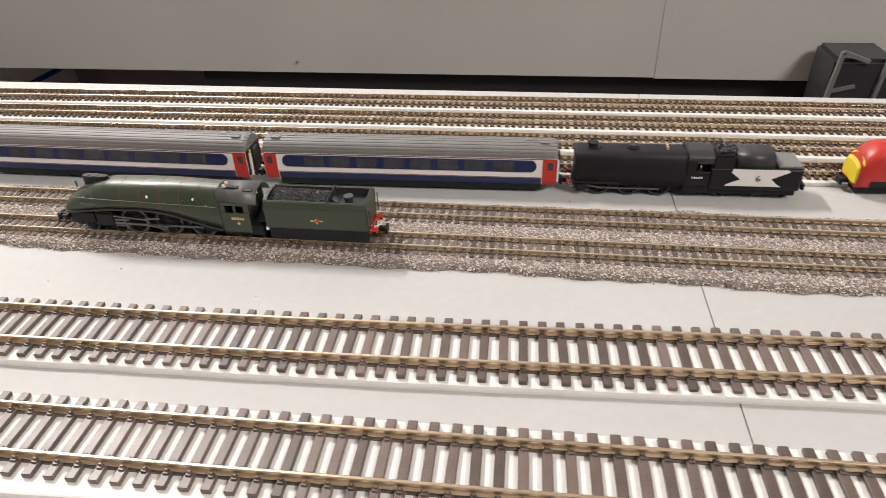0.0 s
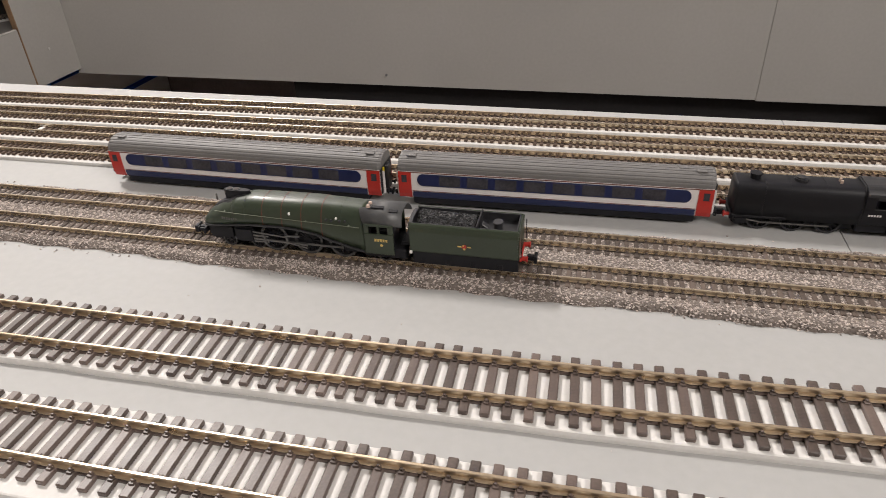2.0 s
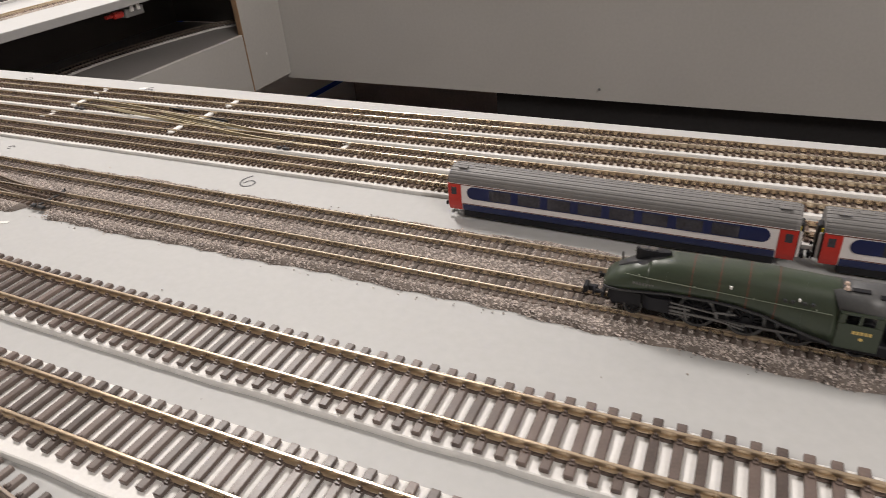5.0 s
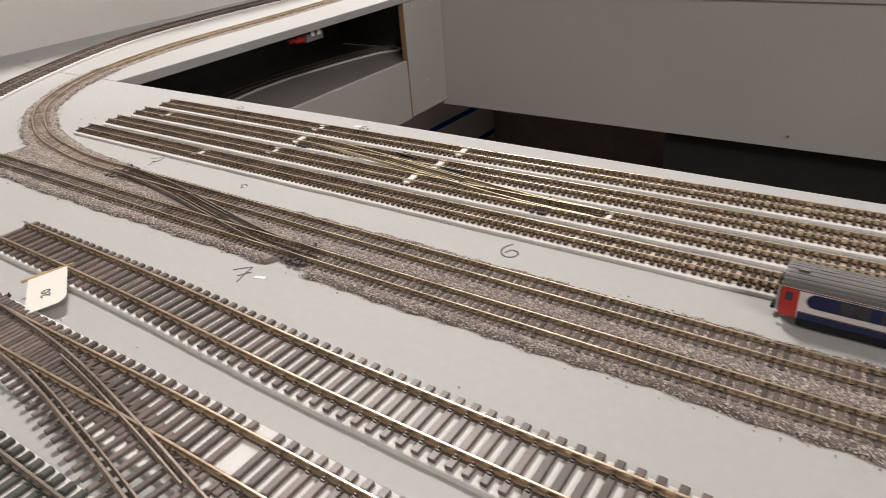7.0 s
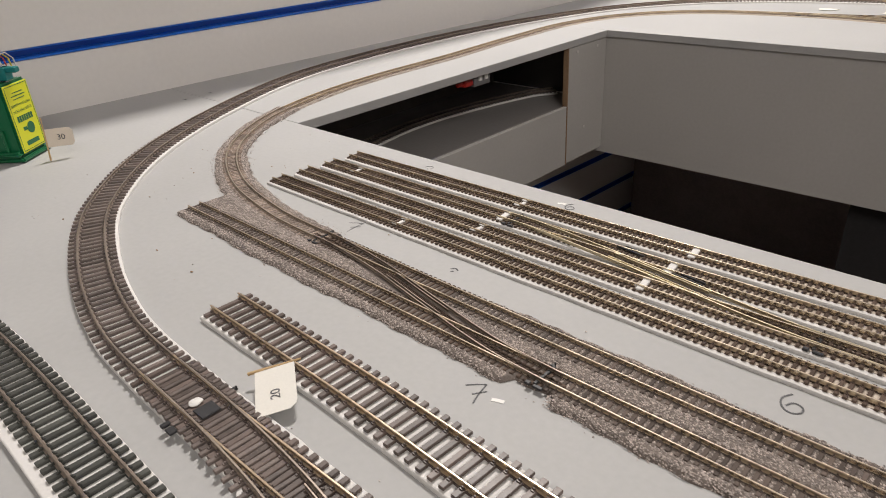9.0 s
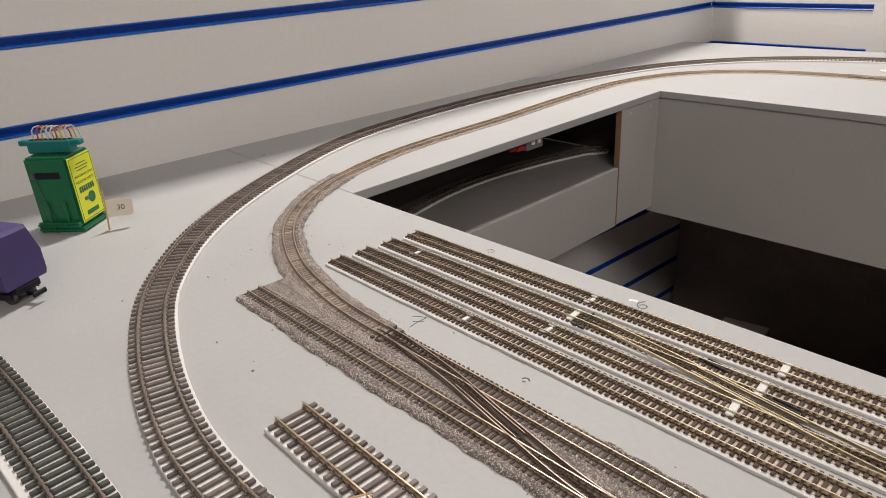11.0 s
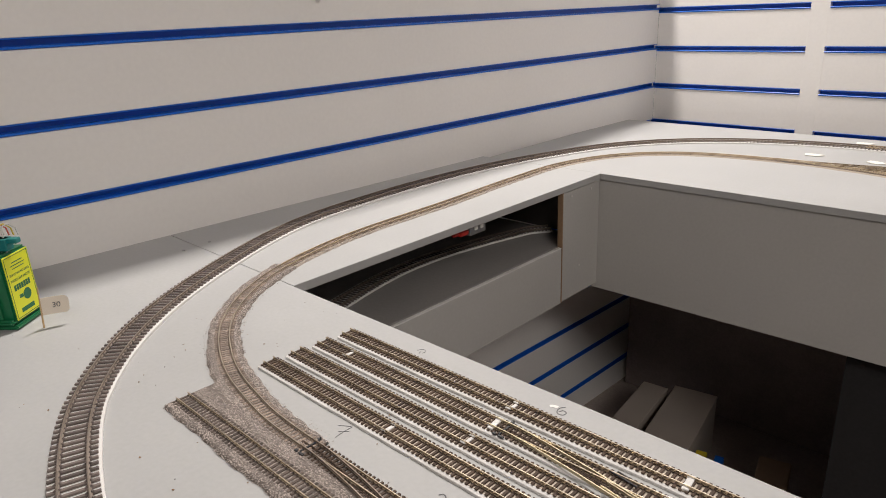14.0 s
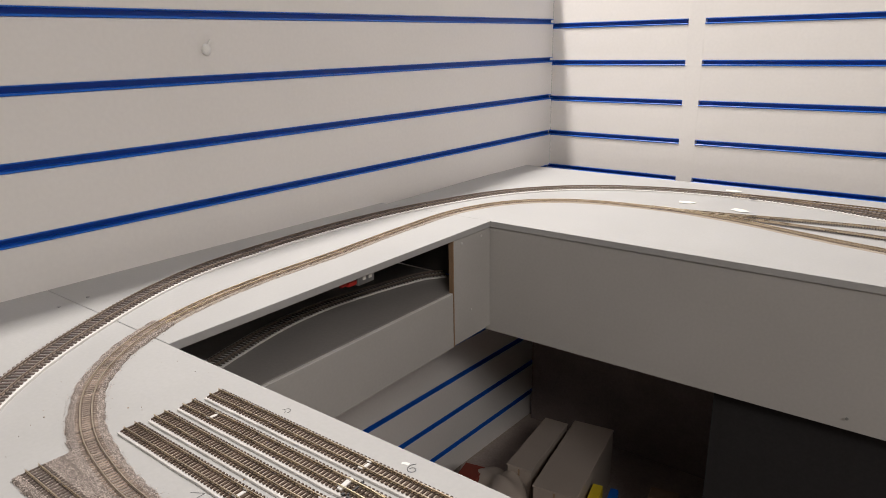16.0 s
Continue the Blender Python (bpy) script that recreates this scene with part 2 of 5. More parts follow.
def sleeper_mesh(name, length, width, height, gauge, chair, material):
    bm = bmesh.new()
    box(bm, (0, 0, height / 2), (width, length, height), height * 0.16, 1)
    for s in (-1, 1):
        for k in (-1, 1):
            box(bm, (0, s * gauge / 2 + k * chair * 1.25, height + chair * 0.2), (width * 0.56, chair * 1.3, chair * 0.42), chair * 0.1)
            box(bm, (0, s * gauge / 2 + k * chair * 0.95, height + chair * 0.6), (width * 0.34, chair * 0.7, chair * 0.62), chair * 0.12)
    me = bpy.data.meshes.new(name)
    bm.to_mesh(me)
    bm.free()
    me.materials.append(material)
    return me


def track(label, ctrl, spec, z, own=None, group="", skip=None, underlay=True, sides=None, grouped=None, dark=None):
    """A length of model track: rails, sleepers, the web under the rails and a strip of white underlay."""
    s = SPECS[spec]
    root = thing("model_railway_track", label, "model track", group)
    line = smooth_line(ctrl, 0.008)
    zs = z
    if underlay:
        h, w = s["under"], s["underw"] / 2
        side = sides or (lambda p: (-w * 0.86, w * 1.06))

        def strip(p):
            a, b = side(p)
            a, b = a + 0.0005 * noise.noise((p.x * 40, p.y * 40, 0)), b + 0.0006 * noise.noise((p.x * 40, p.y * 40, 5))
            return [(a, z), (b, z), (b + h * 0.05, z + h * 0.5), (b, z + h * 0.9), (b - h * 0.15, z + h), (a + h * 0.15, z + h), (a, z + h * 0.88)]

        place("underlay", sweep(line, strip), M_UNDER if s["gauge"] > 0.012 else M_UNDER_N, root, "white foam underlay strip")
        if spec == "n":
            place("dusty_bed", sweep(line, [(-0.0082, z + h * 0.6), (0.0082, z + h * 0.6), (0.0078, z + h + 0.00025), (-0.0078, z + h + 0.00025)]), M_TAN, root, "tan dusty bed between the sleepers")
        zs = z + h
    zr = zs + s["sh"] * 0.92
    for k in (-1, 1):
        place("rail", sweep(line, rail_profile(k * s["gauge"] / 2, zr, s["head"], s["foot"], s["rh"])), s["rail"], root)
        o = k * s["gauge"] / 2
        place("web", sweep(line, [(o - s["foot"] * 0.55, zs + 0.0001), (o + s["foot"] * 0.55, zs + 0.0001), (o + s["foot"] * 0.55, zs + s["sh"] * 0.5), (o - s["foot"] * 0.55, zs + s["sh"] * 0.5)]), s["sleeper"].materials[0], root)
    verts, faces, count, phase = [], [], 0, random.randrange(5)
    base = [v.co.copy() for v in s["sleeper"].vertices]
    polys = [tuple(p.vertices) for p in s["sleeper"].polygons]
    for i, (p, t) in enumerate(smooth_line(ctrl, s["pitch"])[:-1]):
        p = p + t * s["pitch"] * 0.5
        if grouped is not None and p.x > grouped:
            # flexible track: the sleepers come in fives with a wider gap between
            p = p + t * s["pitch"] * 0.05 * (2 - (i + phase) % 5)
        if skip and skip(p):
            continue
        m = Matrix.Translation((p.x, p.y, zs)) @ Matrix.Rotation(math.atan2(t.y, t.x) + random.uniform(-0.012, 0.012), 4, "Z")
        if own and own[0] < p.x < own[1] and count < 290:
            ob = new("sleeper", SPECS["n_dark"]["sleeper"] if dark and dark[0] < p.x < dark[1] else s["sleeper"])
            ob.parent = root
            ob.matrix_local = m
            count += 1
        else:
            n = len(verts)
            verts += [tuple(m @ v) for v in base]
            faces += [tuple(i + n for i in f) for f in polys]
    if verts:
        me = bpy.data.meshes.new("sleepers_beyond")
        me.from_pydata(verts, [], faces)
        me.update()
        tagged(place("sleepers_beyond", me, s["sleeper"].materials[0], root), kind="stuff")
    return root


SPECS = {
    "oo": dict(gauge=0.0174, head=0.0012, foot=0.0022, rh=0.0025, sh=0.0018, pitch=0.0066, under=0.003, underw=0.0365, rail=M_RAIL_OO),
    "oo_old": dict(gauge=0.0174, head=0.0012, foot=0.0025, rh=0.0025, sh=0.0018, pitch=0.0066, under=0.003, underw=0.0365, rail=M_RAIL_OLD),
    "n": dict(gauge=0.0094, head=0.0009, foot=0.0014, rh=0.0020, sh=0.0013, pitch=0.0039, under=0.002, underw=0.0205, rail=M_RAIL_N),
    "n_dust": dict(gauge=0.0094, head=0.0009, foot=0.0014, rh=0.0020, sh=0.0013, pitch=0.0039, under=0.002, underw=0.0205, rail=M_RAIL_N),
}
SPECS["oo_aged"] = dict(SPECS["oo_old"], sleeper=sleeper_mesh("sleeper_aged", 0.0300, 0.0031, 0.0018, 0.0174, 0.0013, M_SLEEP_OLD))
SPECS["n_cross"] = dict(SPECS["n"], rail=M_RAIL_BRASS)
SPECS["n_dark"] = dict(SPECS["n"], rail=mat("rail_tarnished", (0.30, 0.25, 0.205), 0.36, 0.8, vary=0.2, scale=60, fine=700))
SPECS["n_dark"]["sleeper"] = sleeper_mesh("sleeper_dark", 0.0172, 0.00195, 0.0013, 0.0094, 0.0009, M_SLEEP_N)
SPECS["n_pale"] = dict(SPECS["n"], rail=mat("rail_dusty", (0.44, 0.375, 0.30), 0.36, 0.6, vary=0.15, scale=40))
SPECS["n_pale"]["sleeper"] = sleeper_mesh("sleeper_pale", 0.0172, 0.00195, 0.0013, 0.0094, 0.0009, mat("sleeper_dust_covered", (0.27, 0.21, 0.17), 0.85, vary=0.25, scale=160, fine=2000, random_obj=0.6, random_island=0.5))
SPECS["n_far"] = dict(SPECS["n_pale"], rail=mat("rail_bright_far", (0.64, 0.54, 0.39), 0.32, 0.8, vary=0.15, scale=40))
SPECS["oo"]["sleeper"] = sleeper_mesh("sleeper_wide", 0.0300, 0.0030, 0.0018, 0.0174, 0.0013, M_SLEEP_OO)
SPECS["oo_old"]["sleeper"] = sleeper_mesh("sleeper_wide_old", 0.0300, 0.0026, 0.0018, 0.0174, 0.0013, mat("sleeper_faded_brown", (0.142, 0.114, 0.102), 0.45, vary=0.26, scale=120, fine=1500, bump=0.0001, random_obj=0.5, random_island=0.4))
SPECS["n"]["sleeper"] = SPECS["n_cross"]["sleeper"] = sleeper_mesh("sleeper_narrow", 0.0172, 0.00195, 0.0013, 0.0094, 0.0009, M_SLEEP_N)
SPECS["n_dust"]["sleeper"] = sleeper_mesh("sleeper_dusty", 0.0172, 0.00195, 0.0013, 0.0094, 0.0009, M_SLEEP_DUST)


# ---- the room ----
FLOOR_Z, TOP_Z = -0.74, 2.45


def slab(name, c, s, material, label, category, bevel=0.0):
    return tagged(part(name, box(bmesh.new(), c, s, bevel), material), label, category, "", "structure")


slab("floor", (0, -0.5, FLOOR_Z - 0.05), (6, 6, 0.1), M_FLOOR, "dark floor under the layout", "floor")
slab("ceiling", (0, -0.5, TOP_Z + 0.05), (6, 6, 0.1), M_ROOM, "plain pale ceiling", "ceiling")
slab("wall_south", (0, -3.0, 0.85), (6, 0.1, 3.2), M_ROOM, "plain pale wall", "wall")
slab("wall_east", (2.6, -0.5, 0.85), (0.1, 6, 3.2), M_ROOM, "plain pale wall", "wall")
slab("wall_west_far", (-2.4, -0.5, 0.85), (0.1, 6, 3.2), M_ROOM, "plain pale wall", "wall")

GROOVE = 0.0125


def slat_wall(name, label, m, runs, length, k0, k1, STRIPE, PITCH, stop=None):
    """A slatted display wall along local x, its face at y = 0, with coloured strips in its grooves."""
    root = thing(name, label, "wall", "", "structure", m)
    part("backing", box(bmesh.new(), (length / 2, 0.028, (STRIPE + (k0 + k1) / 2 * PITCH)), (length, 0.012, (k1 - k0 + 1) * PITCH)), M_GAP, root)
    bm = box(bmesh.new(), (length / 2, 0.011, 0), (length, 0.022, PITCH - GROOVE), 0.0008)
    slat = part("slat", bm, M_SLAT, root)
    slat.location.z = STRIPE + (k0 + 0.5) * PITCH
    short = slat.data
    if stop:
        # unseen upper boards end before the corner so the tube lights the north wall
        k1, reach = stop
        short = slat.data.copy()
        for v in short.vertices:
            v.co.x = min(v.co.x, reach)
        for k in range(k1, k1 + 2):
            ob = new("slat", short)
            ob.parent, ob.location = root, (0, 0, STRIPE + (k + 0.5) * PITCH)
    for k in range(k0 + 1, k1):
        ob = new("slat", slat.data)
        ob.parent, ob.location = root, (0, 0, STRIPE + (k + 0.5) * PITCH)
    meshes = []
    for a, b in runs:
        # a channel: back plate, upper flange and a deeper lower lip that catches the light
        bm = box(bmesh.new(), ((a + b) / 2, 0.0150, 0), (b - a, 0.003, 0.0122), 0.0004)
        box(bm, ((a + b) / 2, 0.0070, 0.0054), (b - a, 0.0150, 0.0014), 0.0003)
        box(bm, ((a + b) / 2, 0.0062, -0.0048), (b - a, 0.0164, 0.0026), 0.0008)
        meshes.append(bm)
    kinds = []
    for bm in meshes:
        kinds.append(part("groove_strip", bm, M_BLUE, root, "blue plastic groove strip"))
        kinds[-1].location.z = STRIPE + k0 * PITCH
    for k in range(k0 + 1, k1):
        for o in kinds:
            ob = new("groove_strip", o.data)
            ob.parent, ob.location = root, (0, 0, STRIPE + k * PITCH)
            ob["label"] = "blue plastic groove strip"
    gaps = [(b + 0.0, a2) for (a, b), (a2, b2) in zip(runs, runs[1:])]
    for a, b in gaps:
        part("joint_cover", box(bmesh.new(), ((a + b) / 2, 0.009, STRIPE + (k0 + k1) / 2 * PITCH), (b - a, 0.0184, (k1 - k0) * PITCH), 0.0005), M_SLAT, root)
    return root


# the west wall is a screen that ends below the tube hung beyond it
# its unseen top and south end are made up to shape the tube's shadow
slat_wall("wall_west", "off-white slatted wall with blue groove strips", pose(-1.2578, -2.90, 0, 0, 0, 87.42), [(0.0, 4.382)], 4.370, -9, 6, 0.0722, 0.0926, (6, 4.0))
slat_wall("wall_north", "white slatted wall with blue groove strips", pose(-1.0606, 1.4652, 0), [(-0.012, 0.3416), (0.379, 1.75), (1.79, 3.3)], 3.66, -9, 27, 0.0709, 0.0894)


# ---- the baseboards and the well between them ----
def board(name, x0, x1, y0, y1, thick=0.011):
    return slab(name, ((x0 + x1) / 2, (y0 + y1) / 2, -thick / 2), (x1 - x0, y1 - y0, thick), M_BOARD, "light grey painted layout baseboard", "baseboard", 0.0006)


WX, WY0, WY1 = -0.829, 0.2045, 0.8285
for name, outline in (("baseboard_south", [(-1.150, -0.36), (0.1952, -0.36), (0.1952, 0.1995), (-0.15, 0.2015), (-0.45, WY0), (-1.150, WY0)]), ("baseboard_south_east", [(0.1957, -0.36), (1.25, -0.36), (1.25, 0.1965), (0.1957, 0.1995)])):
    tagged(part(name, prism(bmesh.new(), outline, -0.011, 0), M_BOARD), "light grey painted layout baseboard", "baseboard", "", "structure")
board("baseboard_west", -1.130, WX, WY0 + 0.0013, WY1)
board("baseboard_north", -1.075, 1.25, WY1 + 0.0001, 1.352)
board("baseboard_east", 1.0, 1.25, WY0 + 0.0006, WY1)
# panels round the well
panel = loft(bmesh.new(), [[(WX - 0.012, y, -0.0115), (0.3205, y, -0.0115), (0.3205, y, -0.2120), (WX - 0.012, y, -0.2115)] for y in (WY1 + 0.0035, WY1 + 0.0125)])
tagged(part("well_panel_north", panel, M_PANEL), "grey painted panel under the far baseboard", "panel", "", "structure")
slab("well_panel_north_east", (0.78915, WY1 + 0.0078, -0.1128), (0.9365, 0.009, 0.2026), M_PANEL, "grey painted panel under the far baseboard", "panel", 0.0008)
slab("well_panel_west", (WX - 0.0065, 0.7763, -0.107), (0.009, 0.1096, 0.19), M_PANEL, "grey painted end panel beside the lower deck opening", "panel", 0.0008)
slab("well_panel_edge", (WX - 0.0063, 0.7206, -0.107), (0.0092, 0.0016, 0.192), M_EDGE, "raw brown panel edge", "panel")
slab("well_panel_south", (0.2, 0.155, -0.1115), (2.05, 0.009, 0.2), M_PANEL, "grey painted panel under the near baseboard", "panel", 0.0008)
slab("fascia", (WX - 0.0065, 0.46, -0.1545), (0.009, 0.518, 0.099), M_PANEL, "grey painted fascia under the lower deck", "fascia", 0.0008)
# deck grey made darker: the overhang's shade is put into the colour
slab("lower_deck", (-0.9475, 0.50, -0.1112), (0.212, 0.59, 0.012), mat("deck_shade_grey", (0.27, 0.255, 0.245), 0.6, vary=0.08, scale=9, fine=200), "lower deck shelf inside the baseboard, grey darkened in place of shade", "shelf", 0.0008)
slab("fascia_edge", (WX - 0.0045, 0.46, -0.1040), (0.006, 0.516, 0.0016), M_UNDER_N, "worn pale top edge of the fascia", "trim", 0.0006)
# unseen sheets added to keep light out of the well from outside
slab("skirt_south", (0.06, -0.35, -0.38), (2.4, 0.02, 0.72), M_GAP, "dark sheet added under the near baseboard to block light", "skirt")
slab("skirt_east", (1.24, 0.5, -0.38), (0.02, 1.7, 0.72), M_GAP, "dark sheet added under the layout to block light", "skirt")
# unseen ledge added to stop lamp light falling through the gap
slab("gap_ledge", (0.1, 1.406, -0.035), (2.4, 0.112, 0.01), M_GAP, "dark ledge added to stop light in the gap behind the far baseboard", "ledge")
slab("black_cloth", (0.28, 0.862, -0.47), (1.42, 0.01, 0.52), mat("black_cloth", (0.016, 0.015, 0.016), 0.95, vary=0.25, scale=16, fine=220), "black cloth hanging under the far baseboard", "cloth")
# sheet added over the dim slats: their shade put into brown colour
slab("brown_cloth", (-0.735, 1.372, -0.49), (0.62, 0.008, 0.49), mat("shade_brown", (0.24, 0.192, 0.178), 0.9, vary=0.2, scale=14, fine=200), "dark brown sheet added in place of shade over the far wall", "cloth")
# dark back and end sheets stand in for shade inside the opening
slab("lower_deck_back", (-1.052, 0.52, -0.06), (0.008, 0.62, 0.09), M_GAP, "dark back sheet standing in for shade in the lower deck opening", "panel")
slab("lower_deck_end", (-0.945, 0.80, -0.058), (0.21, 0.006, 0.092), M_GAP, "dark end sheet standing in for shade in the lower deck opening", "panel")


# ---- tracks ----
N1 = [(0.95, 0.0095), (0.26, 0.0130), (0.1, 0.0145), (-0.15, 0.0164), (-0.45, 0.0168), (-0.703, 0.0180)]
N2_STRAIGHT = [(0.95, 0.0350), (0.26, 0.0388), (0.1, 0.0400), (-0.15, 0.0414), (-0.4, 0.0427), (-0.572, 0.0450)]
N2_CURVE = [(-0.572, 0.0450), (-0.634, 0.0480), (-0.724, 0.0690), (-0.809, 0.1190), (-0.874, 0.2100), (-0.908, 0.3400), (-0.914, 0.5400), (-0.922, 0.7000),
            (-0.918, 0.8500), (-0.868, 0.9700), (-0.770, 1.0450), (-0.610, 1.0720), (-0.480, 1.0580), (-0.380, 1.0280), (-0.275, 0.9990), (0.15, 0.915), (0.9, 0.885)]
OO_A = [(0.95, -0.025), (0.22, -0.0470), (0.10, -0.0508), (0.0, -0.0524), (-0.15, -0.0530), (-0.30, -0.0518), (-0.42, -0.0470), (-0.549, -0.0450)]
OO_B = [(0.95, -0.094), (0.2, -0.0985), (0.0, -0.0993), (-0.2, -0.0990), (-0.34, -0.0985), (-0.49, -0.0995), (-0.58, -0.0950), (-0.680, -0.0685), (-0.7675, -0.0262),
        (-0.864, 0.0600), (-0.9495, 0.1930), (-1.0070, 0.3295), (-1.026, 0.4600), (-1.028, 0.6200), (-1.012, 0.7700), (-0.980, 0.9000), (-0.930, 1.0300),
        (-0.850, 1.1300), (-0.755, 1.1950), (-0.640, 1.2350), (-0.508, 1.2500), (-0.370, 1.2345), (-0.240, 1.1980), (0.15, 1.13), (0.9, 1.09)]
OO_C = [(0.9, -0.157), (0.0, -0.1520), (-0.3, -0.1490), (-0.47, -0.1485), (-0.62, -0.1510), (-0.80, -0.165), (-0.95, -0.205)]
SIDINGS = [[(0.95, 0.0940 + 0.0268 * k), (0.1, 0.0935 + 0.0268 * k), (-0.15, 0.0932 + 0.0267 * k), (-0.37, 0.0926 + 0.0258 * k), (-0.700 + 0.003 * k, 0.0925 + 0.0252 * k)] for k in range(4)]

track("wide gauge track with brassy rails on white underlay", OO_A, "oo", 0, (-0.56, 0.5), sides=lambda p: (-0.0142, 0.0160))
def oo_b_sides(p):
    return (-0.0158, 0.0195) if p.x > -0.42 and p.y < 0 else (-0.0168, 0.0150)


outer = [(q[0].x, q[0].y) for q in smooth_line(OO_B, 0.0207)]
cut = min(i for i, p in enumerate(outer) if p[0] < -0.50)
track("wide gauge track with brassy rails leading into the curve", outer[: cut + 1], "oo", 0, (-0.51, 0.30), sides=oo_b_sides, skip=lambda p: -0.2945 < p.x < -0.2875)
track("wide gauge track with dull rails curving round the layout", outer[cut:], "oo_old", 0, (-1.1, -0.4), sides=oo_b_sides)
track("wide gauge track with dull rails on white underlay", OO_C, "oo_aged", 0, (-0.8, 0.1))
track("narrow gauge track bedded in grey ballast, stopping short", N1, "n_dust", 0.0017, (-0.71, 0.5), underlay=False, dark=(-0.49, -0.366))
track("narrow gauge track bedded in grey ballast", N2_STRAIGHT, "n_dust", 0.0017, (-0.58, 0.5), underlay=False, dark=(-0.578, -0.455))
curve_points = [(q[0].x, q[0].y) for q in smooth_line(N2_CURVE, 0.03)]
split = min(i for i, p in enumerate(curve_points) if p[1] > 0.215)
track("narrow gauge track curving through the grey ballast", curve_points[: split + 1], "n_pale", 0.0017, (-1.0, -0.5), underlay=False)
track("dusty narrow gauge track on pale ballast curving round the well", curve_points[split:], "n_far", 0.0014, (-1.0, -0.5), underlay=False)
for k, ctrl in enumerate(SIDINGS):
    track("straight narrow gauge siding track on white underlay", ctrl, "n", 0, (-0.71, 0.40), "sidings beside the well", grouped=-0.27)


def crossover(label, ctrl, spec, z, lever=None, frog=0.5, frogs=()):
    """The slanting route between two tracks, with check rails, a frog and a tie bar."""
    s = SPECS[spec]
    root = thing("turnout", label, "turnout")
    line = smooth_line(ctrl, 0.006)
    zr = z + s["sh"] * 0.92 + 0.00012
    for k in (-1, 1):
        place("rail", sweep(line, rail_profile(k * s["gauge"] / 2, zr, s["head"], s["foot"] * 0.8, s["rh"])), s["rail"], root)
    mid = [q for q in smooth_line(ctrl, 0.002)]
    n = len(mid)
    for k in (-1, 1):
        sub = mid[int(n * (frog - 0.13)) : int(n * (frog + 0.13))]
        place("check_rail", sweep(sub, rail_profile(k * (s["gauge"] / 2 - s["head"] * 2.2), zr, s["head"] * 0.8, s["foot"] * 0.5, s["rh"])), s["rail"], root)
    for p, t in smooth_line(ctrl, s["pitch"])[1:-1]:
        ob = new("sleeper", s["sleeper"])
        ob.parent = root
        ob.matrix_local = Matrix.Translation((p.x, p.y, z - 0.00015)) @ Matrix.Rotation(math.atan2(t.y, t.x) * 0.5, 4, "Z") @ Matrix.Diagonal((0.9, 1.04, 1, 1))
    for x, y, a in frogs:
        bm = box(bmesh.new(), (0, 0, 0), (0.020, 0.0012, 0.0012), 0.0003)
        box(bm, (0.002, 0.0030, 0), (0.016, 0.0010, 0.0012), 0.0003)
        ob = part("frog", bm, M_BLACKG, root, "black plastic frog")
        ob.matrix_local = pose(x, y, z + s["sh"] + s["rh"] * 0.55, 0, 0, -a)
    for (x, y) in lever or ():
        g = s["gauge"]
        bm = box(bmesh.new(), (x, y, z + 0.0011), (0.0018, g * 1.7, 0.0010), 0.0003)
        box(bm, (x - 0.0012, y + g * 0.92, z + 0.0009), (0.0026, g * 0.22, 0.0013), 0.0003)
        box(bm, (x + 0.0025, y - g * 0.95, z + 0.0008), (0.0050, g * 0.22, 0.0012), 0.0003)
        box(bm, (x - 0.0030, y - g * 0.94, z + 0.0009), (0.0028, g * 0.26, 0.0014), 0.0003)
        cyl(bm, (x - 0.0005, y + g * 1.0, z + 0.0018), 0.0004, 0.0016, "z", 8)
        if spec == "oo_old":
            box(bm, (x + 0.004, y, z + 0.0022), (0.009, g * 0.55, 0.0010), 0.0004)
        part("tie_bar", bm, M_BLACKG, root, "black plastic tie bar and spring cover")
    return root


crossover("narrow gauge crossover between the two ballasted tracks", [(-0.365, 0.0160), (-0.405, 0.0185), (-0.455, 0.0275), (-0.51, 0.0385), (-0.56, 0.0445), (-0.58, 0.0450)], "n_dark", 0.0019, [(-0.372, 0.0165), (-0.576, 0.0450)])
crossover("narrow gauge crossover between two sidings", [(-0.255, 0.1196), (-0.30, 0.1210), (-0.36, 0.1286), (-0.42, 0.1372), (-0.475, 0.1432), (-0.50, 0.1436)], "n_cross", 0.002, [(-0.286, 0.1192), (-0.488, 0.1436)], frogs=((-0.402, 0.1472, 8), (-0.360, 0.1354, 8)))
crossover("wide gauge turnout leading to the outer track", [(-0.515, -0.0990), (-0.46, -0.1000), (-0.40, -0.1045), (-0.335, -0.1155), (-0.28, -0.1265), (-0.20, -0.140), (-0.12, -0.1480)], "oo_old", 0.003, [(-0.475, -0.1000)], 0.42)

# white insulating joiners and pale filler patches on the sidings
for x, y, w in ((-0.3725, 0.1700, 1), (-0.3745, 0.1442, 1), (-0.3780, 0.1184, 1), (-0.250, 0.1196, 0), (-0.4985, 0.1436, 1), (-0.500, 0.1175, 0), (-0.657, 0.1430, 0), (-0.502, 0.168, 0), (-0.5507, 0.0925, 0)):
    root = thing("rail_joiner", "white insulating rail joiners on a siding", "rail joiner", "rail joiners")
    for s in (-1, 1):
        part("joiner", box(bmesh.new(), (x, y + s * 0.0047, 0.0038), (0.0046, 0.0015, 0.0012), 0.0004), M_UNDER, root)
    part("filler", box(bmesh.new(), (x + 0.001, y, 0.0029 + 0.0004 * w), (0.0030 + 0.0014 * w, 0.0080 + 0.0070 * w, 0.0010 + 0.0006 * w), 0.0004, 1, Matrix.Rotation(radians(6 * w), 4, "Z")), M_UNDER, root)

# ---- ballast ----
rng = np.random.default_rng(4)


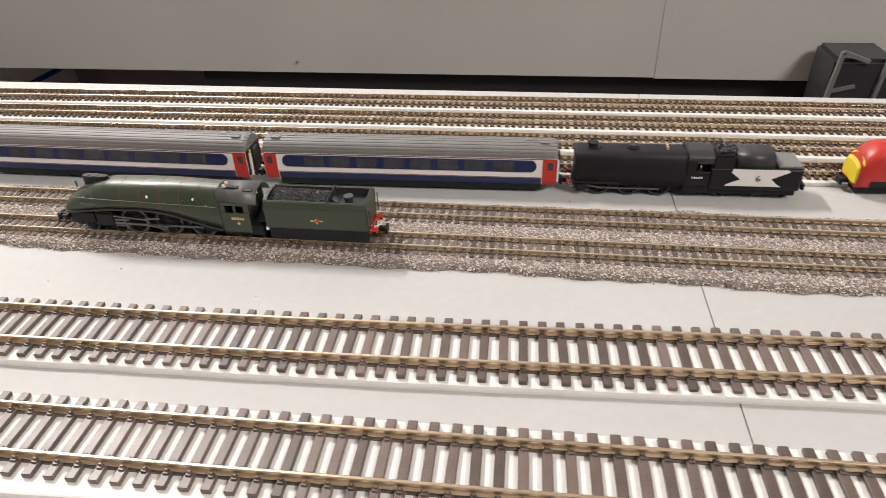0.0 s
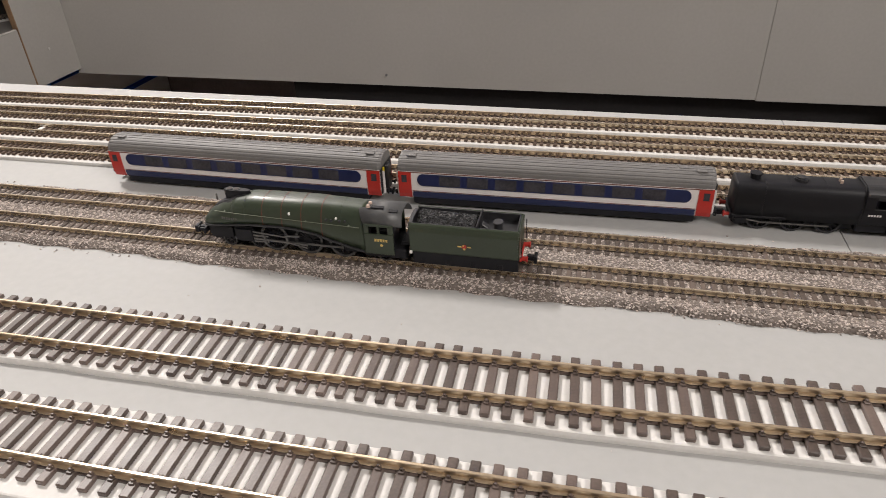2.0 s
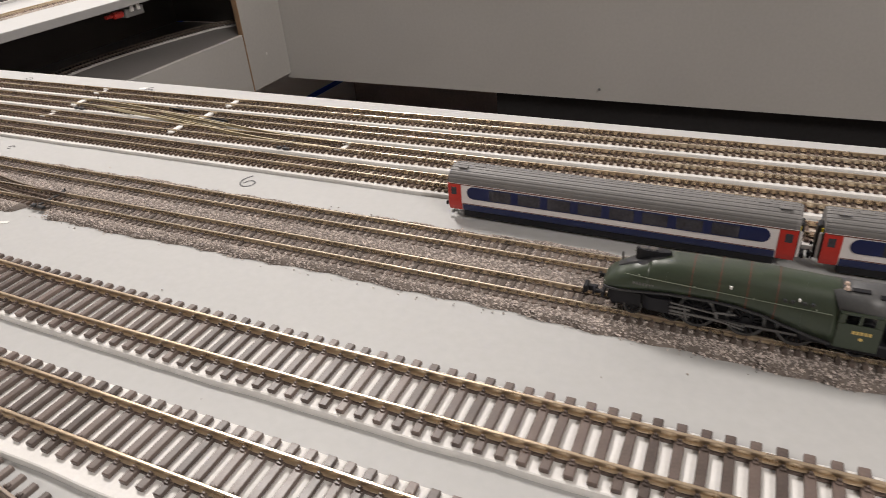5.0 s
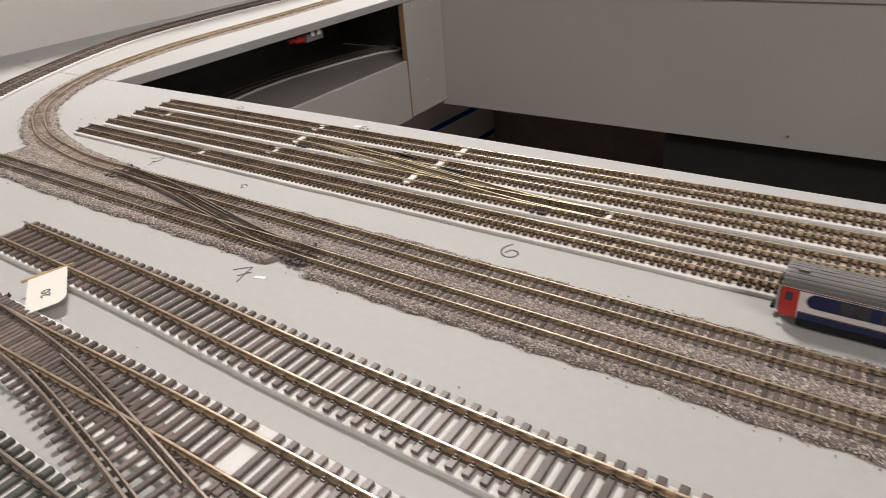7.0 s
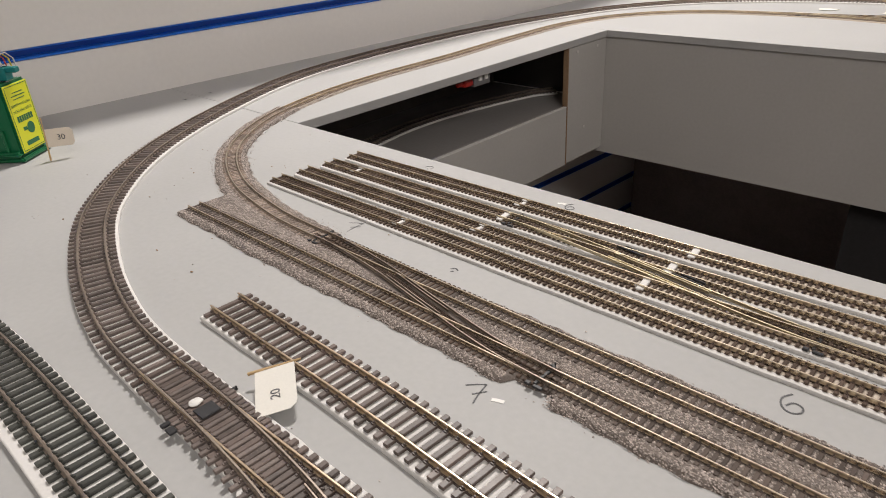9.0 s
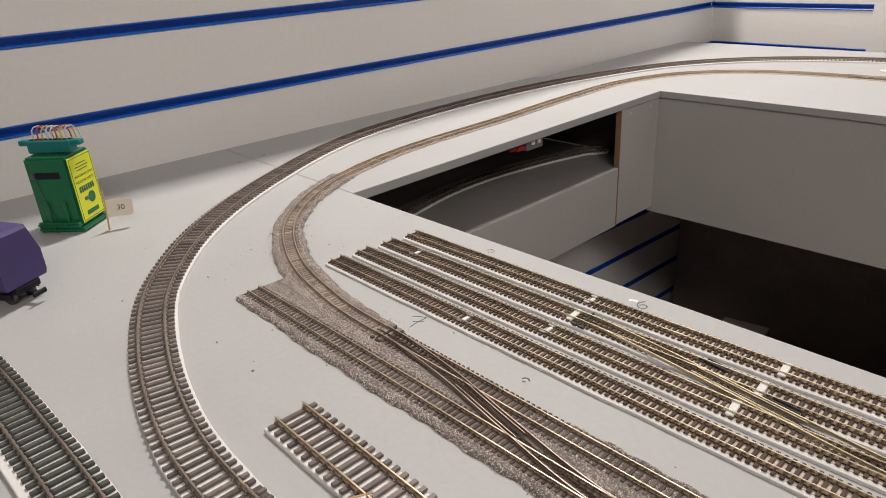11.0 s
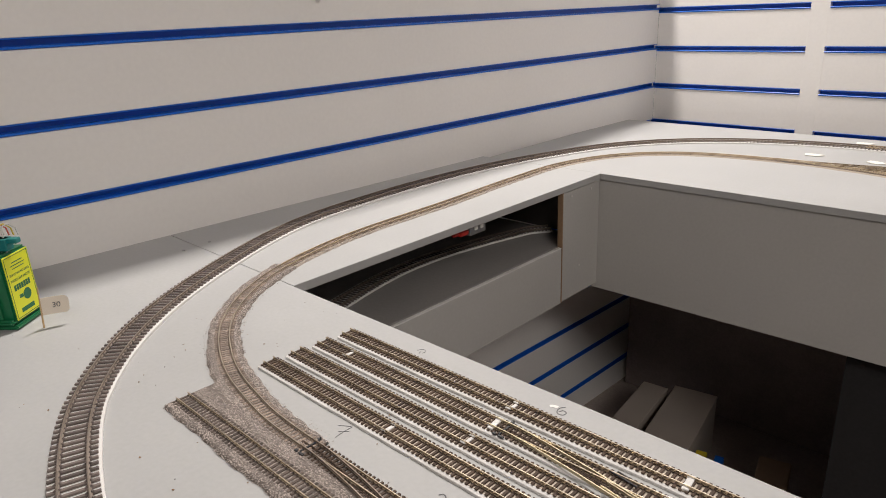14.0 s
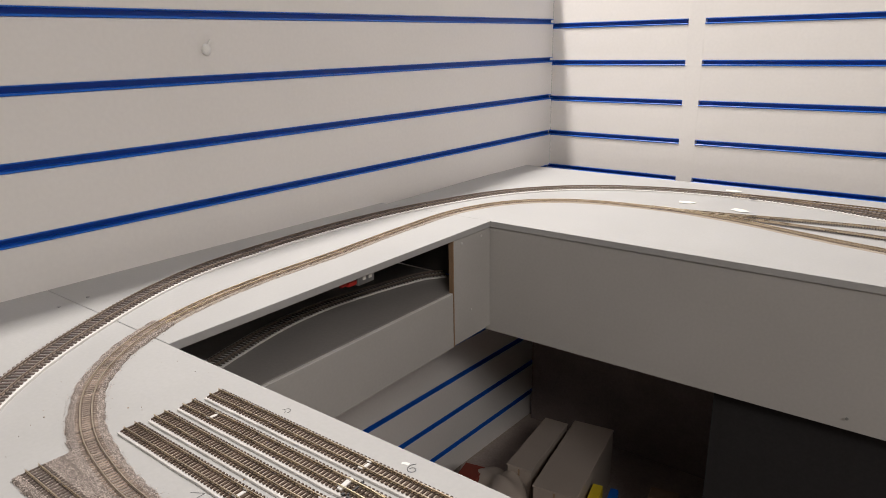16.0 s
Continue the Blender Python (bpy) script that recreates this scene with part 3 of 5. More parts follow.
def wob(u, k):
    return 0.0009 * math.sin(u * 23 + k) + 0.0006 * math.sin(u * 83 + 2.1 * k) + 0.0006 * math.sin(u * 311 + 3.3 * k)


N1L, N2L, N2CL = smooth_line(N1, 0.004), smooth_line(N2_STRAIGHT, 0.004), smooth_line(N2_CURVE, 0.004)


def bed(name, line, left, right, height, material, cols=18):
    """A strip of ballast along a line: across from left(u) to right(u), with soft sloping edges."""
    verts, faces = [], []
    for i, (p, t) in enumerate(line):
        side = Vector((-t.y, t.x))
        a, b = left(i * 0.004), right(i * 0.004)
        for k in range(cols + 1):
            u = k / cols
            edge = min(1.0, min(u, 1 - u) * (b - a) / 0.0030)
            z = height * math.sin(edge * math.pi / 2) ** 0.8 + noise.noise((p.x * 900, (a + (b - a) * u) * 900, p.y * 900)) * 0.00022 * (0.4 + edge) + 0.0001
            q = p + side * (a + (b - a) * u)
            verts.append((q.x, q.y, max(-0.0004, z) if 0 < k < cols else -0.0006))
    n = cols + 1
    for i in range(len(line) - 1):
        for k in range(cols):
            a = i * n + k
            faces.append((a, a + 1, a + 1 + n, a + n))
    me = bpy.data.meshes.new(name)
    me.from_pydata(verts, [], faces)
    me.update()
    return tagged(place(name, me, material, None, "", True), "", "ballast", "", "stuff")


main_line = [q for q in N1L if q[0].x < 0.50]


def near_edge(u):
    """The near edge of the bed, cut back where the first tie bar sits."""
    return 0.0142 + 0.0026 * min(1.0, max(0.0, (0.58 - u) / 0.16)) + 0.0018 * min(1.0, max(0.0, (u - 0.80) / 0.1)) + wob(u, 2) - (0.0068 if 0.857 < u < 0.884 else 0.0)


b1 = bed("ballast_bed", main_line, lambda u: -(0.0372 - 0.002 * max(0.0, (u - 0.98) / 0.2)) - wob(u, 1) if u < 1.03 else -0.030 - wob(u, 1), near_edge, 0.0023, M_BED, 26)
tagged(b1, "grey granite ballast bed under the two narrow tracks", "ballast")
curve_line = [q for q in N2CL if q[0].y < 0.235 or q[0].x > -0.7 and q[0].y < 0.3]
b2 = bed("ballast_bed", curve_line, lambda u: -0.0145 - wob(u, 5), lambda u: 0.0165 + wob(u, 6), 0.0023, M_BED, 14)
tagged(b2, "grey granite ballast bed round the curve", "ballast")
far_line = [q for q in N2CL if q[0].y >= 0.225]
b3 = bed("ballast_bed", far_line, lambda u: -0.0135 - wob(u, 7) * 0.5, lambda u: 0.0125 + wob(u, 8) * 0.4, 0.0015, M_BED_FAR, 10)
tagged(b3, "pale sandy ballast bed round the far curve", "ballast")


def stones(name, spots, size, label, material, squash=0.75):
    """Many small irregular stones in one mesh."""
    n = len(spots)
    octa = np.array([(1, 0, 0), (-1, 0, 0), (0, 1, 0), (0, -1, 0), (0, 0, 1), (0, 0, -1)], float)
    tri = np.array([(0, 2, 4), (2, 1, 4), (1, 3, 4), (3, 0, 4), (2, 0, 5), (1, 2, 5), (3, 1, 5), (0, 3, 5)])
    v = octa[None] * rng.uniform(0.55, 1.25, (n, 6, 1)) + rng.normal(0, 0.18, (n, 6, 3))
    ang = rng.uniform(0, 6.283, n)
    c, s = np.cos(ang)[:, None], np.sin(ang)[:, None]
    x, y, z = v[:, :, 0] * c - v[:, :, 1] * s, v[:, :, 0] * s + v[:, :, 1] * c, v[:, :, 2] * squash
    r = (size * rng.uniform(0.6, 1.35, n))[:, None]
    verts = np.stack([x * r, y * r, z * r], -1) + np.array(spots)[:, None]
    faces = (tri[None] + 6 * np.arange(n)[:, None, None]).reshape(-1, 3)
    me = bpy.data.meshes.new(name)
    me.from_pydata(verts.reshape(-1, 3).tolist(), [], faces.tolist())
    me.update()
    return tagged(place(name, me, material), label, "ballast", "", "stuff")


def scatter(line, left, right, height, per_m2, keep):
    out = []
    for i, (p, t) in enumerate(line[:-1]):
        side = Vector((-t.y, t.x))
        a, b = left(i * 0.004), right(i * 0.004)
        for _ in range(rng.poisson(per_m2 * (b - a) * 0.004)):
            o, u = rng.uniform(a, b), rng.uniform(0, 0.004)
            if not keep(o):
                continue
            q = p + side * o + t * u
            edge = min(1.0, min(o - a, b - o) / 0.0030)
            out.append((q.x, q.y, height * math.sin(edge * math.pi / 2) ** 0.8 + 0.00015))
    return out


spots = scatter(main_line, lambda u: (-(0.0372 - 0.002 * max(0.0, (u - 0.98) / 0.2)) - wob(u, 1)) if u < 1.03 else -0.030 - wob(u, 1), near_edge, 0.0023, 2300000, lambda o: abs(abs(o) - 0.0047) > 0.0009 and (abs(o) > 0.0086 or rng.random() < (0.68 if abs(o) < 0.0040 else 0.42)) and (abs(abs(o + 0.0255) - 0.0047) > 0.0011) and (abs(o + 0.0255) > 0.0086 or rng.random() < (0.68 if abs(o + 0.0255) < 0.0040 else 0.42)))


def in_turnout(x, y):
    """Where the moulded turnout sleepers lie clear of the ballast."""
    return -0.578 < x < -0.455 and abs(y - 0.0440) < 0.0082 or -0.49 < x < -0.366 and abs(y - 0.0166) < 0.0082 or -0.54 < x < -0.40 and 0.0166 < y < 0.0440 and abs(y - 0.0303 - (-0.47 - x) * 0.2) < 0.0075


spots = [p for p in spots if not in_turnout(p[0], p[1])]
stones("ballast", spots, 0.00045, "loose grey and beige granite ballast chips along the tracks", M_STONE)
spots = scatter(curve_line, lambda u: -0.0145 - wob(u, 5), lambda u: 0.0165 + wob(u, 6), 0.0023, 2300000, lambda o: abs(abs(o) - 0.0047) > 0.0009 and (abs(o) > 0.0086 or rng.random() < 0.75))
stones("ballast", spots, 0.00045, "loose granite ballast chips round the curve", M_STONE)
spots = scatter(far_line[:150], lambda u: -0.0135 - wob(u, 7) * 0.5, lambda u: 0.0125 + wob(u, 8) * 0.4, 0.0015, 1300000, lambda o: abs(abs(o) - 0.0047) > 0.0009 and (abs(o) > 0.0086 or rng.random() < 0.6))
stones("ballast", spots, 0.00042, "loose pale ballast chips beside the well", M_STONE)
crumbs = [(rng.uniform(-0.9, 0.3), rng.uniform(-0.09, 0.20), 0.0003) for _ in range(50)] + [(rng.uniform(-1.0, -0.75), rng.uniform(-0.1, 0.25), 0.0003) for _ in range(30)]
crumbs += [(rng.uniform(-1.0, 0.4), rng.uniform(-0.2, 0.19), 0.0002) for _ in range(70)]
# stones that rolled off the edges of the beds
for line, left, right, count in ((main_line, 0.0375, 0.0150, 420), (curve_line, 0.0150, 0.0170, 420), (far_line[:140], 0.0135, 0.0130, 420)):
    for _ in range(count):
        p, t = line[int(rng.integers(0, len(line) - 1))]
        o = right + rng.exponential(0.0010) if rng.random() < 0.55 else -left - rng.exponential(0.0010)
        q = p + Vector((-t.y, t.x)) * o
        if not (p.x < -0.57 and line is main_line and o < 0):
            crumbs.append((q.x, q.y, 0.0003))
dark = [(rng.uniform(-0.86, -0.52), rng.uniform(-0.07, 0.16), 0.0004) for _ in range(46)]
stones("dark_crumbs", dark, 0.0008, "dark crumbs of glue and dirt on the baseboard", M_EDGE)
stones("crumbs", crumbs, 0.00042, "stray crumbs of ballast on the baseboard", M_STONE)


# ---- pencil marks on the boards ----
def mark(strokes, x, y, size, turn, label, width=0.0005, material=None):
    root = thing("pencil_mark", label, "pencil mark")
    for st in strokes:
        c, s = math.cos(radians(turn)), math.sin(radians(turn))
        pts = [(x + size * (a * c - b * s), y + size * (a * s + b * c)) for a, b in st]
        line = smooth_line(pts, 0.0006)
        place("stroke", sweep(line, [(-width / 2, 0.0001), (width / 2, 0.0001), (width / 2, 0.00022), (-width / 2, 0.00022)]), material or M_PENCIL, root)
    return root


SIX = [[(0.28, 0.5), (-0.15, 0.32), (-0.34, -0.1), (-0.2, -0.45), (0.15, -0.48), (0.3, -0.22), (0.12, 0.02), (-0.2, -0.08)]]
SEVEN = [[(-0.35, 0.42), (0.0, 0.44), (0.36, 0.42)], [(0.36, 0.42), (0.1, -0.02), (-0.12, -0.5)], [(-0.15, -0.05), (0.1, 0.0), (0.35, 0.06)]]
mark(SIX, -0.2815, 0.0700, 0.0125, 42, "pencilled figure six on the grey board", 0.0009)
mark(SEVEN, -0.3905, -0.0105, 0.014, 42, "pencilled figure seven on the grey board", 0.0007)
mark(SEVEN, -0.576, 0.0715, 0.015, 30, "pencilled figure seven beside the first siding")
mark(SIX, -0.4740, 0.1895, 0.010, 35, "small pencilled figure six at the board edge", 0.0008)
mark([[(-0.4, -0.1), (-0.1, 0.4), (0.35, 0.25), (0.4, -0.2)], [(0.0, -0.1), (0.2, -0.4)]], -0.616, 0.1885, 0.009, 0, "short curved pencil mark at the board edge")
mark([[(-0.3, 0.0), (0.0, 0.2), (0.3, 0.0)], [(-0.1, -0.3), (0.1, -0.2)]], -0.477, 0.0690, 0.009, 10, "faint pencil smudge on the board", 0.0009)
mark([[(-0.5, 0.0), (0.0, 0.03), (0.5, 0.0)]], -0.3795, -0.0085, 0.006, 20, "white paint fleck on the board", 0.0022, M_WHITE)
mark([[(-0.5, 0.0), (0.0, 0.1), (0.5, 0.0)]], -0.4815, 0.1905, 0.006, 20, "white paint fleck at the board edge", 0.003, M_WHITE)


# ---- green streamlined locomotive with its tender ----
def wheel(parent, x, y, r, spokes, material=M_BLACK, rim=M_RIM):
    bm = bmesh.new()
    seg = 28
    prof = [(r * 0.84, -0.0006), (r * 1.0, -0.0006), (r * 1.0, 0.0004), (r * 0.97, 0.0007), (r * 0.84, 0.0006)]
    rings = []
    for i in range(seg):
        a = i * 2 * math.pi / seg
        rings.append([(math.cos(a) * q, d, math.sin(a) * q) for q, d in prof])
    vs = [[bm.verts.new(p) for p in ring] for ring in rings]
    for i in range(seg):
        for k in range(len(prof)):
            bm.faces.new((vs[i][k], vs[i][(k + 1) % len(prof)], vs[(i + 1) % seg][(k + 1) % len(prof)], vs[(i + 1) % seg][k]))
    tyre = part("wheel", bm, rim, parent)
    tyre.location = (x, y, r)
    bm = cyl(bmesh.new(), (0, 0, 0), r * 0.24, 0.0014, "y", 14)
    for i in range(spokes):
        a = i * 2 * math.pi / spokes
        bar(bm, (0, 0, 0), (math.cos(a) * r * 0.87, 0, math.sin(a) * r * 0.87), r * 0.075, 0.0007)
    part("spokes", bm, material, tyre)
    return tyre


def arch(w, z0, z1, n=20, px=0.72, pz=0.8):
    """Half outline over the width: from one foot over the top to the other."""
    out = []
    for i in range(n + 1):
        a = math.pi * i / n
        c, s = math.cos(a), math.sin(a)
        out.append((w * math.copysign(abs(c) ** px, c), z0 + (z1 - z0) * abs(s) ** pz))
    return out


def interp(x, table):
    for (x0, *a), (x1, *b) in zip(table, table[1:]):
        if x <= x1:
            u = max(0.0, (x - x0) / (x1 - x0))
            u = u * u * (3 - 2 * u) * 0.35 + u * 0.65
            return [p + (q - p) * u for p, q in zip(a, b)]
    return list(table[-1][1:])


CASING = [(-0.0708, 0.0098, 0.0124, 0.0050), (-0.0690, 0.0102, 0.0146, 0.0068), (-0.0655, 0.0108, 0.0174, 0.0079), (-0.0600, 0.0116, 0.0205, 0.0085),
          (-0.0545, 0.0124, 0.0228, 0.0087), (-0.0480, 0.0131, 0.0240, 0.0088), (-0.0350, 0.0134, 0.0243, 0.0088), (-0.0280, 0.0130, 0.0244, 0.0089), (-0.0200, 0.0116, 0.0245, 0.0089),
          (-0.0116, 0.0088, 0.0242, 0.0090), (-0.0040, 0.0065, 0.0239, 0.0090), (0.0010, 0.0055, 0.0237, 0.0091)]


def casing_rings(x0, x1, step, grow=0.0):
    out, x = [], x0
    while x < x1 + step * 0.5:
        z0, z1, w = interp(x, CASING)
        out.append([(x, y, z) for y, z in arch(w + grow, z0, z1 + grow)])
        x += step
    return out


def coupling(parent, x, d):
    bm = box(bmesh.new(), (x + d * 0.0018, 0, 0.0042), (0.0036, 0.0022, 0.0022), 0.0003)
    box(bm, (x + d * 0.0042, 0, 0.0042), (0.0016, 0.0048, 0.0032), 0.0003)
    return part("coupling", bm, M_BLACK, parent, "black plastic coupling hook")


def green_loco(m):
    root = thing("steam_locomotive", "dark green streamlined model steam locomotive with coal tender", "model locomotive", "", "", m)
    body = part("casing", loft(bmesh.new(), casing_rings(-0.0560, 0.0010, 0.0015)), M_GREEN, root, "glossy dark green streamlined casing", True)
    nose = part("nose", loft(bmesh.new(), casing_rings(-0.0708, -0.0558, 0.0009)), M_GREEN, root, "dark green wedge nose", True)
    # black wedge over the nose that carries the double chimney
    bm = bmesh.new()
    rings = []
    for i in range(12):
        x = -0.0665 + i * 0.0014
        z0, z1, w = interp(x, CASING)
        half = 0.0022 + 0.0030 * min(1, i / 6) - 0.0025 * max(0, (i - 7) / 4)
        rings.append([(x, half, z1 - 0.0012), (x, half * 0.6, z1 + 0.0003), (x, -half * 0.6, z1 + 0.0003), (x, -half, z1 - 0.0012)])
    part("smokebox_top", loft(bm, rings), M_BLACKG, nose, "black smokebox wedge")
    bm = bmesh.new()
    outline = [(-0.0612 + 0.0118 * (0.5 - 0.5 * math.cos(a)), 0.0020 * math.sin(a) * (1 - 0.25 * (0.5 - 0.5 * math.cos(a)))) for a in [i * 2 * math.pi / 20 for i in range(20)]]
    prism(bm, outline, 0.0180, 0.0250)
    chimney = part("chimney", bm, M_BLACK, root, "black double chimney")
    for x in (-0.0587, -0.0556):
        bm = cyl(bmesh.new(), (x, 0, 0.02508), 0.0014, 0.0004, "z", 16)
        part("chimney_rim", bm, M_ROOFBLK, chimney)
        part("chimney_bore", cyl(bmesh.new(), (x, 0, 0.02532), 0.0011, 0.0001, "z", 14), M_GAP, chimney)
    # bands round the casing
    for x in (-0.0500, -0.0420, -0.0335, -0.0250, -0.0165, -0.0085):
        part("boiler_band", loft(bmesh.new(), casing_rings(x, x + 0.0003, 0.0003, 0.00009)), M_ORANGE if -0.045 < x < -0.010 else M_GREEN, body)
    # running board along the lower edge of the casing
    for s in (-1, 1):
        bm = bmesh.new()
        rings = []
        for i in range(60):
            x = -0.0705 + i * 0.0713 / 59
            z0, z1, w = interp(x, CASING)
            rings.append([(x, s * (w - 0.0012), z0 - 0.0003), (x, s * (w + 0.0007), z0 - 0.0003), (x, s * (w + 0.0007), z0 + 0.00045), (x, s * (w - 0.0012), z0 + 0.00045)])
        part("running_board", loft(bm, rings), M_BLACKG, root, "dark curved running board edge")
        pts = [(-0.0630 + i * 0.0625 / 14) for i in range(15)]
        rings = []
        for a in pts:
            y, z = interp(a, CASING)[2] * 0.955 + 0.0005, 0.0184 - 0.030 * (a + 0.063)
            rings.append([(a, s * (y + dy), z + dz) for dy, dz in ((-0.00011, -0.00011), (0.00011, -0.00011), (0.00011, 0.00011), (-0.00011, 0.00011))])
        rail = part("handrail", loft(bmesh.new(), rings), M_WIRE_G, root, "thin pale wire handrail")
        for a in pts[1::4]:
            part("handrail_knob", cyl(bmesh.new(), (a, s * interp(a, CASING)[2] * 0.94, 0.0184 - 0.030 * (a + 0.063)), 0.00030, 0.0010, "y", 8), M_WIRE_G, rail)
        for x in (-0.0140, -0.0118, -0.0085, -0.0062):
            part("washout_plug", cyl(bmesh.new(), (x, s * 0.0086, 0.0186), 0.00055, 0.0008, "y", 10), M_BLACKG, body)
        bm = box(bmesh.new(), (-0.0298, s * 0.0081, 0.0197), (0.0007, 0.0010, 0.0010), 0.0001)
        box(bm, (-0.0100, s * 0.0082, 0.0194), (0.0006, 0.0010, 0.0008), 0.0001)
        part("white_plate", bm, M_WHITE, body, "tiny white plate")
        bm = bmesh.new()
        for i in range(7):
            box(bm, (-0.0600 + i * 0.00105, s * (interp(-0.0600 + i * 0.00105, CASING)[2] * 0.955), 0.0150), (0.0006, 0.0006, 0.0010))
        part("nameplate", bm, M_STEEL, body, "unreadable metal nameplate")
    for y in (-0.0014, 0.0014):
        part("safety_valve", cyl(bmesh.new(), (0.0022, y - 0.0018, 0.0238), 0.0009, 0.0010, "z", 12, 0.0006), M_CREAM, root, "cream safety valve cap")
    part("whistle", cyl(bmesh.new(), (-0.0655, 0, 0.0205), 0.0004, 0.0030, "z", 8), M_STEEL, nose)
    for s in (-1, 1):
        part("lamp_bracket", box(bmesh.new(), (-0.0700, s * 0.0048, 0.0112), (0.0008, 0.0008, 0.0014), 0.0002), M_WHITE, nose)
    # cab
    cab = part("cab_front", loft(bmesh.new(), [[(0.0008, y, z) for y, z in arch(0.0090, 0.005, 0.0234)], [(0.0016, y, z) for y, z in arch(0.0090, 0.005, 0.0234)]]), M_GREEN, root, "", True)
    for s in (-1, 1):
        bm = box(bmesh.new(), (0.0074, s * 0.0090, 0.0095), (0.0118, 0.0006, 0.0094), 0.0001)
        for x, w in ((0.0023, 0.0018), (0.0072, 0.0009), (0.0122, 0.0022)):
            box(bm, (x, s * 0.0087, 0.0157), (w, 0.0006, 0.0038))
        box(bm, (0.0074, s * 0.0085, 0.0179), (0.0118, 0.0006, 0.0010))
        side = part("cab_side", bm, M_GREEN, root, "dark green cab side with two windows")
        bm = bmesh.new()
        for i in range(5):
            box(bm, (0.0060 + i * 0.00110, s * 0.00935, 0.0115), (0.0008, 0.0001, 0.0012))
        part("number_marking", bm, M_GOLD, side, "small yellow marks")
        part("works_plate", cyl(bmesh.new(), (0.0083, s * 0.00935, 0.0092), 0.0006, 0.00012, "y", 12), M_GOLD, side)
    roof_pts = [p for p in arch(0.0092, 0.0120, 0.0235, 40) if p[1] > 0.0176]
    inner = [(y * 0.95, z - 0.0005) for y, z in roof_pts]
    bm = bmesh.new()
    ring = [*roof_pts, *reversed(inner)]
    loft(bm, [[(0.0014 + max(0, (z - 0.0176)) * -0.5, y, z) for y, z in ring], [(0.0168 - max(0, (z - 0.0176)) * 0.1, y, z) for y, z in ring]])
    roof = part("cab_roof", bm, M_ROOFBLK, root, "grey-black cab roof", True)
    bm = box(bmesh.new(), (0.0060, -0.0030, 0.0234), (0.0050, 0.0020, 0.0006), 0.0001)
    box(bm, (0.0128, -0.0045, 0.0230), (0.0036, 0.0016, 0.0008), 0.0001, 1, Matrix.Rotation(radians(24), 4, "X"))
    part("roof_vent", bm, M_BLACK, roof)
    part("firebox_backhead", box(bmesh.new(), (0.0022, 0, 0.0130), (0.0014, 0.0140, 0.0140), 0.001), M_BLACK, root)
    # chassis, cylinders and motion
    bm = box(bmesh.new(), (-0.0280, 0, 0.0074), (0.0800, 0.0092, 0.0108), 0.0004)
    box(bm, (-0.0625, 0, 0.0072), (0.0130, 0.0140, 0.0076), 0.0014, 2)
    box(bm, (0.0010, 0, 0.0062), (0.0180, 0.0164, 0.0050), 0.0006)
    box(bm, (0.0090, 0, 0.0046), (0.0180, 0.0156, 0.0046), 0.0006)
    part("chassis", bm, M_BLACK, root)
    part("buffer_beam", box(bmesh.new(), (-0.0706, 0, 0.0068), (0.0012, 0.0150, 0.0026), 0.0002), M_BLACK, root)
    for s in (-1, 1):
        bm = cyl(bmesh.new(), (-0.0722, s * 0.0056, 0.0068), 0.0008, 0.0028, "x", 12)
        cyl(bm, (-0.0737, s * 0.0056, 0.0068), 0.0014, 0.0006, "x", 14)
        part("buffer", bm, M_BLACK, root)
        bm = box(bmesh.new(), (-0.0515, s * 0.0074, 0.0076), (0.0090, 0.0026, 0.0072), 0.0010, 2)
        part("cylinder", bm, M_BLACK, root, "black cylinder block")
        for x in (-0.0390, -0.0238, -0.0088):
            wheel(root, x, s * 0.0060, 0.0066, 18)
        for x in (-0.0600, -0.0468):
            wheel(root, x, s * 0.0054, 0.0034, 10)
        wheel(root, 0.0085, s * 0.0058, 0.0040, 10)
        bm = bmesh.new()
        bar(bm, (-0.0392, s * 0.0074, 0.0052), (-0.0086, s * 0.0074, 0.0052), 0.0005, 0.0009)
        part("coupling_rod", bm, M_STEEL, root, "grey steel coupling rod")
        bm = bmesh.new()
        bar(bm, (-0.0475, s * 0.0083, 0.0062), (-0.0238, s * 0.0083, 0.0052), 0.0005, 0.0009)
        bar(bm, (-0.0475, s * 0.0081, 0.0076), (-0.0410, s * 0.0081, 0.0076), 0.0005, 0.0008)
        bar(bm, (-0.0475, s * 0.0081, 0.0048), (-0.0410, s * 0.0081, 0.0048), 0.0004, 0.0007)
        bar(bm, (-0.0430, s * 0.0085, 0.0086), (-0.0418, s * 0.0085, 0.0036), 0.0004, 0.0007)
        part("connecting_rod", bm, M_STEEL, root, "grey steel connecting rod")
        bm = bmesh.new()
        bar(bm, (-0.0330, s * 0.0082, 0.0090), (-0.0322, s * 0.0082, 0.0050), 0.0005, 0.0009)
        bar(bm, (-0.0475, s * 0.0082, 0.0094), (-0.0325, s * 0.0082, 0.0080), 0.0004, 0.0006)
        bar(bm, (-0.0335, s * 0.0082, 0.0086), (-0.0270, s * 0.0082, 0.0090), 0.0004, 0.0008)
        bar(bm, (-0.0325, s * 0.0088, 0.0060), (-0.0238, s * 0.0088, 0.0040), 0.0004, 0.0006)
        part("valve_gear", bm, M_STEEL, root, "grey steel valve gear")
    coupling(root, -0.0735, -1)
    # tender
    tender = part("tender_tank", tender_body(), M_GREEN, root, "dark green tender tank with curved top edges")
    spots = []
    for _ in range(2200):
        x, y = rng.uniform(0.0235, 0.0510), rng.uniform(-0.0066, 0.0066)
        u = (x - 0.0235) / 0.0275
